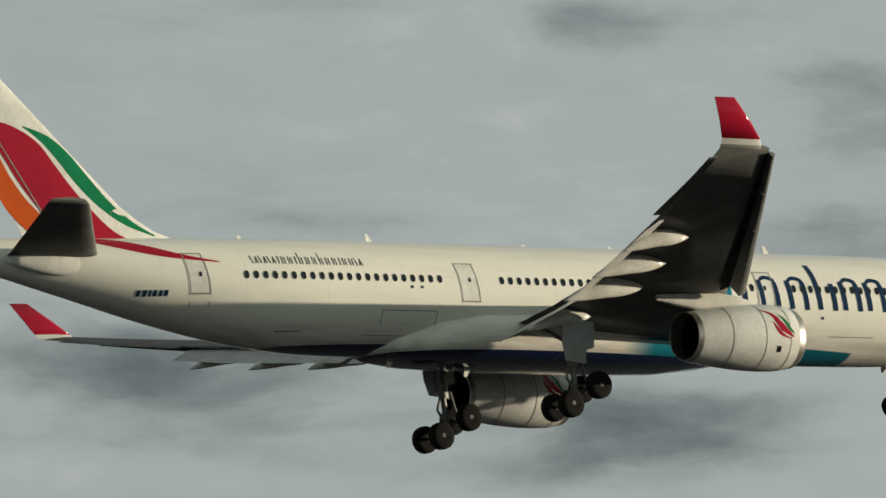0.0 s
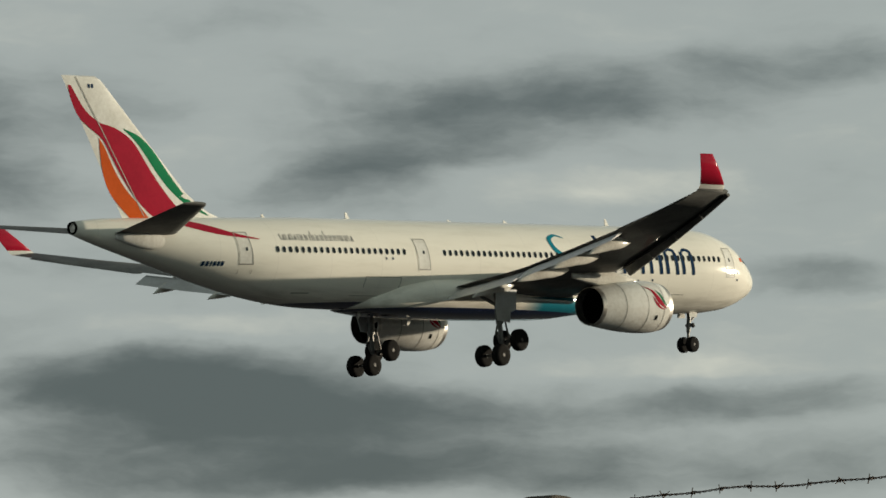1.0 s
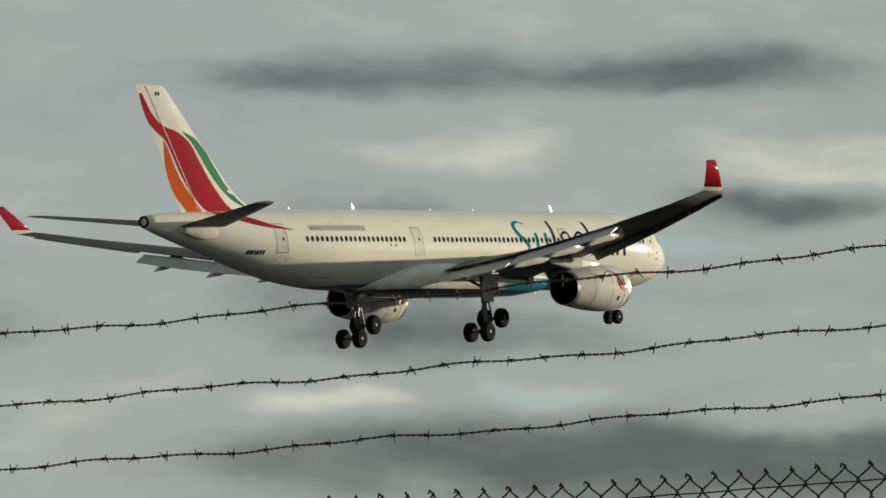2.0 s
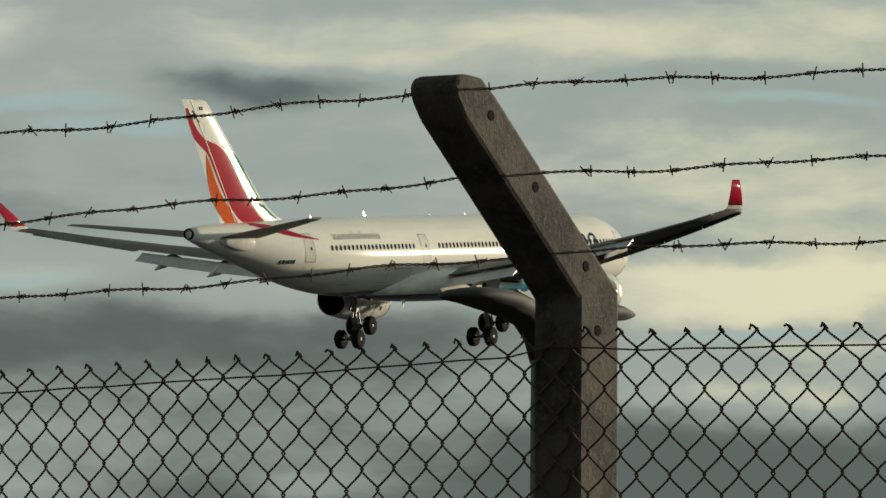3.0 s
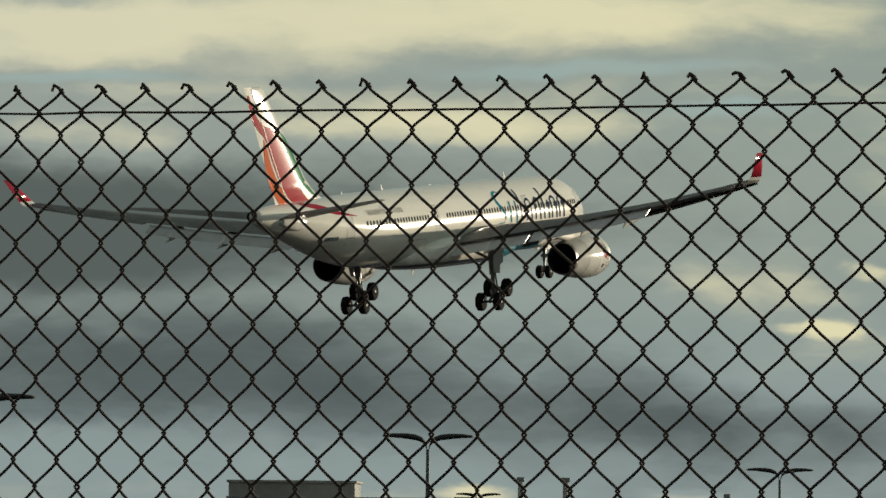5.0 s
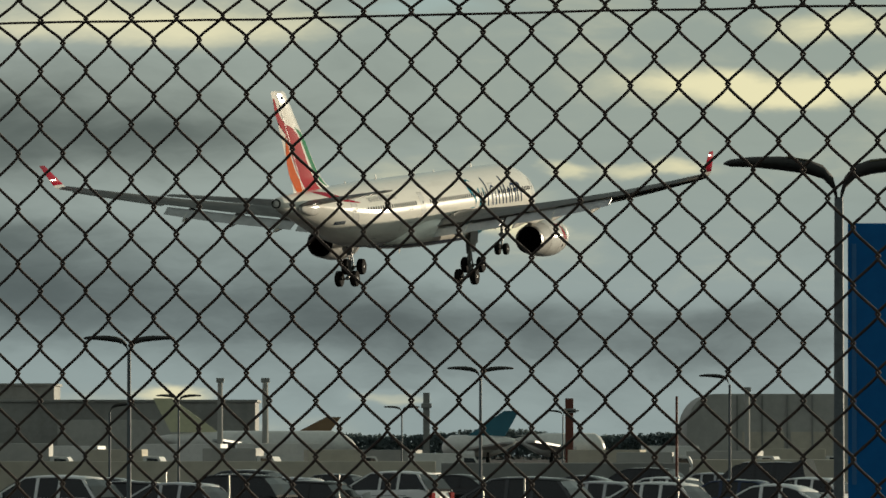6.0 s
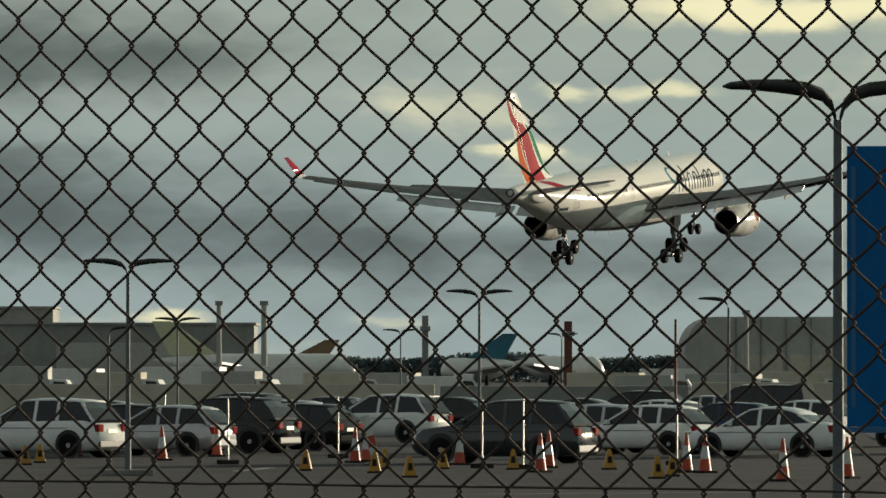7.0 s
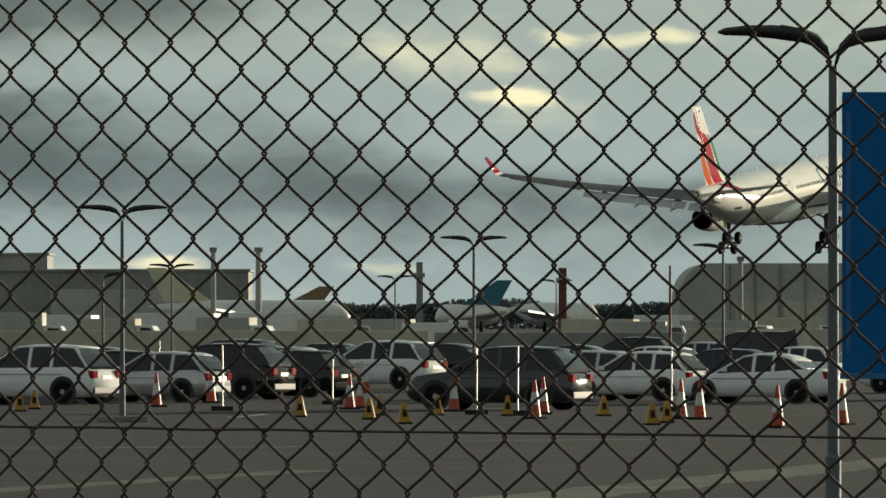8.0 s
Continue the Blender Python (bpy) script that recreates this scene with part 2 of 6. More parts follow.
CONCRETE = concrete_material()
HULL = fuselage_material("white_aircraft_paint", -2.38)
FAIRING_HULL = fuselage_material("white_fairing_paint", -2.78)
WHITE = material("white_paint", (0.80, 0.79, 0.75), (0.64, 0.62, 0.57), rough=0.45, coat=0.9, scale=0.5)
WING_GREY = material("grey_wing_paint", (0.19, 0.19, 0.18), (0.13, 0.13, 0.125), rough=0.38, scale=0.6, coat=0.1)
FLAP_GREY = material("pale_flap_paint", (0.50, 0.51, 0.51), (0.38, 0.38, 0.37), rough=0.4, scale=0.8)
FAIRING = material("cream_fairing_paint", (0.70, 0.68, 0.62), (0.52, 0.50, 0.45), rough=0.35, scale=0.8, coat=0.9)
RED = material("red_livery_paint", (0.40, 0.012, 0.035), (0.33, 0.010, 0.03), rough=0.5, coat=0.45, scale=0.4)
GREEN = material("green_livery_paint", (0.008, 0.19, 0.075), (0.006, 0.15, 0.06), rough=0.5, coat=0.45, scale=0.4)
ORANGE = material("orange_livery_paint", (0.62, 0.10, 0.015), (0.54, 0.085, 0.012), rough=0.5, coat=0.45, scale=0.4)
NAVY = material("navy_lettering_paint", (0.015, 0.04, 0.09), (0.012, 0.03, 0.07), rough=0.35, coat=0.2)
TEAL = material("teal_lettering_paint", (0.015, 0.22, 0.30), (0.012, 0.18, 0.25), rough=0.35, coat=0.2)
LINE = material("grey_outline_paint", (0.26, 0.25, 0.22), (0.2, 0.19, 0.17), rough=0.5)
# near-black: painted-in shade for gaps, holes and ducts, plus other black parts
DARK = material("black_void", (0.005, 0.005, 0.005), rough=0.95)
TYRE = material("black_tyre_rubber", (0.008, 0.008, 0.008), (0.016, 0.015, 0.014), rough=0.95, scale=4)
GEAR_RIM = material("sooty_wheel_rim", (0.07, 0.066, 0.06), (0.035, 0.033, 0.03), rough=0.6, scale=5)
STEEL = material("gear_steel", (0.20, 0.195, 0.18), (0.11, 0.105, 0.10), rough=0.5, metal=0.5, scale=3)
BARE = material("bare_metal", (0.50, 0.48, 0.44), (0.36, 0.34, 0.32), rough=0.36, metal=0.9, scale=2)
CABIN_GLASS = material("dark_cabin_glass", (0.02, 0.024, 0.03), rough=0.08, coat=0.5)
WIRE = material("dull_fence_wire", (0.040, 0.030, 0.027), (0.075, 0.048, 0.036), rough=0.85, metal=0.0, scale=30, per_object=0.2)
BARB = material("rusty_barbed_wire", (0.07, 0.055, 0.048), (0.12, 0.075, 0.05), rough=0.8, metal=0.1, scale=40)
ASPHALT = material("worn_asphalt", (0.052, 0.052, 0.054), (0.034, 0.034, 0.036), rough=0.9, scale=0.25, bump=0.01, bump_scale=8)


# ---- building helpers ----
def part(name, data, mat, parent=None, label="", smooth=False):
    """Links a mesh or a bmesh as one object under a thing."""
    if isinstance(data, bmesh.types.BMesh):
        me = bpy.data.meshes.new(name)
        data.to_mesh(me)
        data.free()
    else:
        me = data
    if mat and not me.materials:
        me.materials.append(mat)
    if smooth:
        me.polygons.foreach_set("use_smooth", [True] * len(me.polygons))
    ob = new(name, me)
    ob.parent = parent
    if label:
        ob["label"] = label
    return ob


def mesh(name, verts, faces):
    me = bpy.data.meshes.new(name)
    me.from_pydata([tuple(v) for v in verts], [], [tuple(f) for f in faces])
    me.update()
    return me


def thing(name, label, category, m=None, group="", kind=""):
    ob = tagged(new(name), label, category, group, kind)
    if m is not None:
        ob.matrix_world = m
    return ob


def box(bm, lo, hi, bevel=0.0, turn=None):
    """A box between two corners, bevelled, in bm."""
    lo, hi = Vector(lo), Vector(hi)
    got = bmesh.ops.create_cube(bm, size=1.0, matrix=Matrix.LocRotScale((lo + hi) / 2, None, hi - lo))["verts"]
    if bevel:
        edges = list({e for v in got for e in v.link_edges})
        res = bmesh.ops.bevel(bm, geom=edges, offset=bevel, segments=2, affect="EDGES", profile=0.6)
        got = res["verts"]
    if turn is not None:
        bmesh.ops.transform(bm, matrix=turn, verts=list(set(got)))
    return bm


def rod(bm, a, b, r1, r2=None, sides=10):
    """A closed tapered rod from a to b."""
    a, b = Vector(a), Vector(b)
    d = b - a
    m = Matrix.Translation((a + b) / 2) @ d.to_track_quat("Z", "Y").to_matrix().to_4x4()
    bmesh.ops.create_cone(bm, cap_ends=True, segments=sides, radius1=r1, radius2=r1 if r2 is None else r2, depth=d.length, matrix=m)
    return bm


def loft(rings, close=True, caps=True):
    """Faces over rings of equal length."""
    n = len(rings[0])
    verts = [p for r in rings for p in r]
    faces = []
    for i in range(len(rings) - 1):
        for j in range(n if close else n - 1):
            k = (j + 1) % n
            faces.append((i * n + j, i * n + k, (i + 1) * n + k, (i + 1) * n + j))
    if caps and close:
        faces.append(tuple(reversed(range(n))))
        faces.append(tuple(range((len(rings) - 1) * n, len(rings) * n)))
    return verts, faces


def smooth_at(xs, ys, x):
    """A smooth curve through (xs, ys), xs rising."""
    xs, ys = np.array(xs, float), np.array(ys, float)
    slope = np.gradient(ys, xs)
    i = int(np.clip(np.searchsorted(xs, x) - 1, 0, len(xs) - 2))
    h = xs[i + 1] - xs[i]
    t = min(max((x - xs[i]) / h, 0.0), 1.0)
    return ((2 * t**3 - 3 * t**2 + 1) * ys[i] + (t**3 - 2 * t**2 + t) * h * slope[i] + (3 * t**2 - 2 * t**3) * ys[i + 1] + (t**3 - t**2) * h * slope[i + 1])


# ---- ground ----
def make_ground():
    verts, faces = [], []
    xs = [-4000, -600, -200, -80, -30, 0, 30, 80, 200, 600, 4000]
    ys = [-300, -60, 0, 40, 90, 150, 200, 260, 400, 900, 4600]
    for y in ys:
        for x in xs:
            verts.append((x, y, 0))
    w = len(xs)
    for j in range(len(ys) - 1):
        for i in range(w - 1):
            faces.append((j * w + i, j * w + i + 1, (j + 1) * w + i + 1, (j + 1) * w + i))
    tagged(part("ground", mesh("ground", verts, faces), ASPHALT), "dark worn asphalt car park ground", "ground", kind="structure")


make_ground()

# ---- fence ----
POST = Vector((-1.1251, 10.3907, 0.0))
ALONG = Vector((0.88539, -0.46484, 0.0))       # along the fence
FRONT = Vector((-0.46484, -0.88539, 0.0))      # towards the road
BAY, BEND = 3.6, 3.020
FENCE = Matrix(((ALONG.x, FRONT.x, 0, POST.x), (ALONG.y, FRONT.y, 0, POST.y), (0, 0, 1, 0), (0, 0, 0, 1)))


def fence_drop(a):
    """How far the fence's top has sunk at the place a along it."""
    return 0.012 * a - 0.013 if a < 0 else -0.0125 * a


def wire_drop(a):
    return 0.025 * a if a < 0 else 0.003 * a


def make_post(parent, a):
    zb = BEND + wire_drop(a)
    s, lean = 0.312, 1.22
    side = [(0.061, -0.02), (0.061, zb - 0.018), (0.061 + s * 0.86 * lean, zb - 0.018 + s * 0.86), (0.061 + s * 0.925 * lean, zb + s * 0.94 - 0.012), (0.053 + s * 0.965 * lean, zb + s * 0.985 - 0.004),
            (s * 0.98 * lean + 0.034, zb + s + 0.008), (s * 0.98 * lean + 0.010, zb + s + 0.012), (-0.043 + s * lean, zb + s + 0.010), (-0.056 + s * 0.985 * lean, zb + s * 0.985), (-0.061 + s * 0.95 * lean, zb + s * 0.95),
            (-0.061, zb), (-0.061, -0.02)]
    bm = bmesh.new()
    left = [bm.verts.new((-0.045, b, z)) for b, z in side]
    right = [bm.verts.new((0.045, b, z)) for b, z in side]
    bm.faces.new(left)
    bm.faces.new(list(reversed(right)))
    n = len(side)
    for i in range(n):
        j = (i + 1) % n
        bm.faces.new((left[j], left[i], right[i], right[j]))
    bmesh.ops.recalc_face_normals(bm, faces=bm.faces)
    bmesh.ops.bevel(bm, geom=[e for e in bm.edges], offset=0.009, segments=2, affect="EDGES", profile=0.5)
    ob = part("post", bm, CONCRETE, parent)
    ob.location = (a, 0, 0)
    # holes for the wires, seen on the sides: thin black discs paint their inner shade
    for k, (b, z) in enumerate(((0.005, zb - 0.068), (0.040, zb + 0.035), (0.187, zb + 0.155), (0.315, zb + 0.262))):
        for x in (-0.0452, 0.0452):
            hb = bmesh.new()
            rod(hb, (x - 0.0006, b, z), (x + 0.0006, b, z), 0.009, sides=10)
            part("hole_shade_disc", hb, DARK, ob)
    return ob


def tube(points, r, sides=5):
    """Vertices and faces of a bent wire."""
    p = np.array(points, float)
    d = np.gradient(p, axis=0)
    d /= np.linalg.norm(d, axis=1)[:, None]
    ref = np.array([0.31, 0.77, 0.55])
    u = np.cross(d, ref)
    u /= np.linalg.norm(u, axis=1)[:, None]
    v = np.cross(d, u)
    ang = np.arange(sides) * 2 * np.pi / sides
    ring = p[:, None, :] + r * (np.cos(ang)[None, :, None] * u[:, None, :] + np.sin(ang)[None, :, None] * v[:, None, :])
    n = len(p)
    i = np.arange(n - 1)[:, None] * sides
    j = np.arange(sides)[None, :]
    k = (j + 1) % sides
    f = np.stack([i + j, i + k, i + sides + k, i + sides + j], -1).reshape(-1, 4)
    return ring.reshape(-1, 3), f


def wires_mesh(name, tubes):
    verts, faces, base = [], [], 0
    for v, f in tubes:
        verts.append(v)
        faces.append(f + base)
        base += len(v)
    v, f = np.concatenate(verts), np.concatenate(faces)
    me = bpy.data.meshes.new(name)
    me.from_pydata(v.tolist(), [], f.tolist())
    me.polygons.foreach_set("use_smooth", [True] * len(me.polygons))
    me.update()
    return me


PITCH, ROW = 0.0657, 0.0695


def mesh_strain(a, z):
    """The mesh was hung by hand: how far its weave is shifted along and down at a place."""
    j = (a - 1.2235) / PITCH + 16
    steps = [-21, -12, -4, 0, 8, 14, 19, 24]
    along = float(np.interp(j, steps, [0.0739, 0.0422, 0.0328, 0.0224, 0.0195, 0.0212, 0.0280, 0.0325]))
    down = float(np.interp(j, steps, [-0.0162, -0.0110, -0.0015, -0.0106, -0.0057, -0.0015, 0.0030, 0.0050]))
    below = 2.9475 + fence_drop(a) - fence_drop(0.7) - z
    return along, down + 0.0098 * min(max((below - 0.01) / 0.05, 0.0), 1.0)


def chain_link(parent, a0, a1, fine):
    """Woven zigzag wires of one bay, their knuckles twisted at the top."""
    half, rise = PITCH / 2, ROW / 2

    def strained(points):
        out = []
        for aa, bb, zz in points:
            da, dz = mesh_strain(aa, zz)
            out.append((aa + da, bb, zz + dz))
        return out
    first = 1.2235 + math.ceil((a0 - 1.2235) / PITCH) * PITCH
    top, r = 2.9475, 0.0020
    tubes = []
    rng = random.Random(int(a0 * 100) + 7)
    a = first
    while a < a1:
        pts, steps = [], 82
        wob = rng.uniform(-0.0012, 0.0012)
        for i in range(steps):
            z0 = top - i * rise
            n = 8 if (fine and z0 > 1.85) else 2
            for q in range(n):
                t = q / n
                # from the peak at 0 to the far knot at 1
                s = t if n == 2 else 0.45 * t + 0.55 * (0.5 - 0.5 * math.cos(math.pi * t))
                x = s if i % 2 == 0 else 1 - s
                side = 1 if i % 2 == 0 else -1
                dep = side * 0.0026 * math.sin(math.pi * t)
                aa = a + x * half + wob + 0.0026 * (2 * x - 1) * abs(2 * x - 1) ** 3
                pts.append((aa, 0.067 + dep, z0 - t * rise + fence_drop(aa) - fence_drop(0.7)))
        tubes.append(tube(strained(pts), r))
        # its mate, leaning the other way
        pts2 = []
        for p in pts:
            pts2.append((2 * a - p[0] + 2 * wob, 0.134 - p[1], p[2] + fence_drop(2 * a - p[0]) - fence_drop(p[0])))
        tubes.append(tube(strained(pts2), r))
        # twisted knuckle
        d = fence_drop(a) - fence_drop(0.7)
        lean = rng.uniform(-0.006, 0.002)
        k = [(a + 0.005, 0.067, top + d - 0.006), (a, 0.070, top + d + 0.001), (a - 0.004 + lean, 0.067, top + d + 0.003 + rng.uniform(0, 0.003)), (a - 0.008 + lean, 0.065, top + d + rng.uniform(-0.004, 0.003))]
        tubes.append(tube(strained(k), r * 1.15))
        a += PITCH
    part("chain_link_mesh", wires_mesh("chain_link_mesh", tubes), WIRE, parent, "woven dark wire chain-link mesh")["kind"] = "stuff"


def strain_wire(parent, a0, a1, z, r=0.0016):
    pts = []
    rng = random.Random(int(a0 * 10 + z * 100))
    n = 40
    for i in range(n + 1):
        a = a0 + (a1 - a0) * i / n
        pts.append((a, 0.072, z + (mesh_strain(a, 2.93)[1] - 0.004) + fence_drop(a) - fence_drop(0.7) - 0.006 * math.sin(math.pi * i / n) + rng.uniform(-0.0012, 0.0012)))
    part("strain_wire", wires_mesh("strain_wire", [tube(pts, r)]), WIRE, parent)


def barbed_wire(parent, a0, a1, s, seed):
    """Two twisted strands with a four-pointed barb every nine centimetres."""
    rng = random.Random(seed)
    tubes = []
    b, z = -0.065 + 1.22 * s, BEND + s + 0.004
    sag = rng.uniform(0.004, 0.016)

    def centre(a):
        t = (a - a0) / (a1 - a0)
        wave = 0.0035 * math.sin(a * 9 + seed) + 0.002 * math.sin(a * 23 + seed * 2)
        return Vector((a, b, z + wire_drop(a) - sag * 4 * t * (1 - t) + wave))
    n = int((a1 - a0) / 0.004)
    for ph in (0, math.pi):
        pts = []
        for i in range(n + 1):
            a = a0 + (a1 - a0) * i / n
            w = a / 0.034 * 2 * math.pi + ph
            pts.append(centre(a) + Vector((0, math.cos(w), math.sin(w))) * 0.0015)
        tubes.append(tube(pts, 0.0015, 4))
    a = a0 + 0.03
    while a < a1:
        c = centre(a)
        turn = rng.uniform(0, math.pi)
        coil = [c + Vector(((i / 14 - 0.5) * 0.014, math.cos(i * 0.95 + turn) * 0.0036, math.sin(i * 0.95 + turn) * 0.0036)) for i in range(15)]
        tubes.append(tube(coil, 0.0012, 4))
        for off, w in ((-0.006, 0.4), (0.006, -0.5)):
            ang = turn + rng.uniform(0.2, 1.2) * (1 if off > 0 else -1)
            d = Vector((rng.uniform(-0.5, 0.5), math.cos(ang), math.sin(ang))).normalized()
            q = c + Vector((off, 0, 0))
            tubes.append(tube([q - d * 0.0115, q, q + d * 0.0115], 0.0013, 4))
        a += rng.uniform(0.080, 0.093)
    part("barbed_wire", wires_mesh("barbed_wire", tubes), BARB, parent, "twisted barbed wire strand")


def make_fence():
    fence = thing("fence", "tall chain-link security fence with cranked concrete posts and barbed wire", "fence", FENCE)
    for i in range(-3, 5):
        make_post(fence, i * BAY)
    for i in range(-3, 4):
        a0, a1 = i * BAY, (i + 1) * BAY
        chain_link(fence, a0, a1, i in (-1, 0))
        for z in (2.920, 2.243, 1.3, 0.25):
            strain_wire(fence, a0, a1, z)
        for k, s in enumerate((0.058, 0.177, 0.304)):
            barbed_wire(fence, a0, a1, s, 31 + i * 7 + k * 3)


make_fence()

# ---- airliner ----
# body space: x towards the nose, y to port, z up; the nose at 0; SHIFT puts the origin under the wing
SHIFT = 32.0
HULL_X = [-63.0, -61.5, -59.0, -56.0, -52.0, -48.0, -44.0, -41.0, -36.0, -26.0, -16.0, -9.5, -7.5, -5.0, -3.2, -2.05, -1.15, -0.7, -0.5]
HULL_C = [1.80, 1.66, 1.40, 1.05, 0.60, 0.24, 0.05, 0.0, 0.0, 0.0, 0.0, 0.0, 0.0, -0.10, -0.30, -0.52, -0.70, -0.80, -0.84]
HULL_W = [0.42, 0.70, 1.10, 1.58, 2.15, 2.57, 2.79, 2.82, 2.82, 2.82, 2.82, 2.82, 2.76, 2.50, 2.10, 1.60, 1.05, 0.55, 0.03]
HULL_H = [0.42, 0.72, 1.10, 1.50, 2.06, 2.50, 2.77, 2.82, 2.82, 2.82, 2.82, 2.82, 2.78, 2.54, 2.08, 1.48, 0.92, 0.48, 0.03]


def hull(x):
    return smooth_at(HULL_X, HULL_C, x), smooth_at(HULL_X, HULL_W, x), smooth_at(HULL_X, HULL_H, x)


def hull_side(x, z, side, lift=0.012):
    """The point on the fuselage's side at x and z; side -1 is starboard."""
    c, w, h = hull(x)
    q = max(1 - ((z - c) / h) ** 2, 0.0004)
    return Vector((x + SHIFT, side * (w * math.sqrt(q) + lift), z))


def fin_le(z):
    return float(np.interp(z, [2.0, 2.62, 3.0, 3.86, 10.98], [-49.5, -50.1, -51.3, -52.9, -60.4]))


def fin_te(z):
    return float(np.interp(z, [1.6, 10.98], [-58.25, -63.5]))


def foil(t, thick=0.10):
    """Half thickness of an aerofoil at the chord fraction t."""
    t = min(max(t, 0.0), 1.0)
    return 5 * thick * (0.2969 * math.sqrt(t) - 0.126 * t - 0.3516 * t**2 + 0.2843 * t**3 - 0.1036 * t**4)


def fin_side(x, z, side, lift=0.012):
    le, te = fin_le(z), fin_te(z)
    c = le - te
    t = (le - x) / c
    return Vector((x + SHIFT, side * (foil(t, 0.062) * min(c, 7.0) + lift), z))


def ribbon(rows, lift_of, across=4):
    """A strip on a surface between paired edges: rows of (x1, z1, x2, z2), smoothed."""
    k = np.linspace(0, 1, len(rows))
    fine = np.linspace(0, 1, len(rows) * 5)
    cols = [[float(smooth_at(k, [r[i] for r in rows], q)) for q in fine] for i in range(4)]
    verts, faces = [], []
    for i in range(len(fine)):
        x1, z1, x2, z2 = (c[i] for c in cols)
        for j in range(across + 1):
            f = j / across
            verts.append(lift_of(x1 + (x2 - x1) * f, z1 + (z2 - z1) * f))
    w = across + 1
    for i in range(len(fine) - 1):
        for j in range(across):
            faces.append((i * w + j, i * w + j + 1, (i + 1) * w + j + 1, (i + 1) * w + j))
    return verts, faces


def patch(x0, x1, z0, z1, side, lean=0.0, nx=3, nz=4, lift=0.014):
    """A small painted rectangle on the fuselage's side."""
    verts, faces = [], []
    for j in range(nz + 1):
        z = z0 + (z1 - z0) * j / nz
        for i in range(nx + 1):
            verts.append(hull_side(x0 + (x1 - x0) * i / nx + lean * (z - z0), z, side, lift))
    for j in range(nz):
        for i in range(nx):
            a = j * (nx + 1) + i
            faces.append((a, a + 1, a + nx + 2, a + nx + 1))
    return verts, faces


def joined(pieces):
    verts, faces = [], []
    for v, f in pieces:
        b = len(verts)
        verts += list(v)
        faces += [tuple(i + b for i in q) for q in f]
    return verts, faces


def wing_section(y, le, te, z, thick, side, droop=0.0, n=14):
    """A ring of points round the aerofoil at span y."""
    c = le - te
    up = [(t, foil(t, thick) * 1.05) for t in (0.5 - 0.5 * math.cos(math.pi * i / n) for i in range(n + 1))]
    lo = [(t, -foil(t, thick) * 0.85) for t, _ in reversed(up[1:-1])]
    out = []
    for t, h in up + lo:
        camber = 0.018 * math.sin(math.pi * t) - droop * t * t
        out.append((le - t * c + SHIFT, side * y, z + (h + camber) * c))
    return out if side < 0 else list(reversed(out))


WING = [(1.5, -19.4, -32.4, -1.75, 0.14), (2.8, -20.2, -32.4, -1.55, 0.14), (6.0, -22.2, -32.5, -1.15, 0.125), (9.4, -24.3, -33.0, -0.72, 0.115),
        (14.5, -27.5, -34.6, 0.0, 0.105), (20.0, -30.95, -36.3, 0.85, 0.10), (25.0, -34.05, -37.9, 1.75, 0.10), (28.7, -36.35, -39.2, 2.48, 0.10)]


def wing_at(y):
    ys = [w[0] for w in WING]
    return [float(np.interp(y, ys, [w[i] for w in WING])) for i in range(1, 5)]


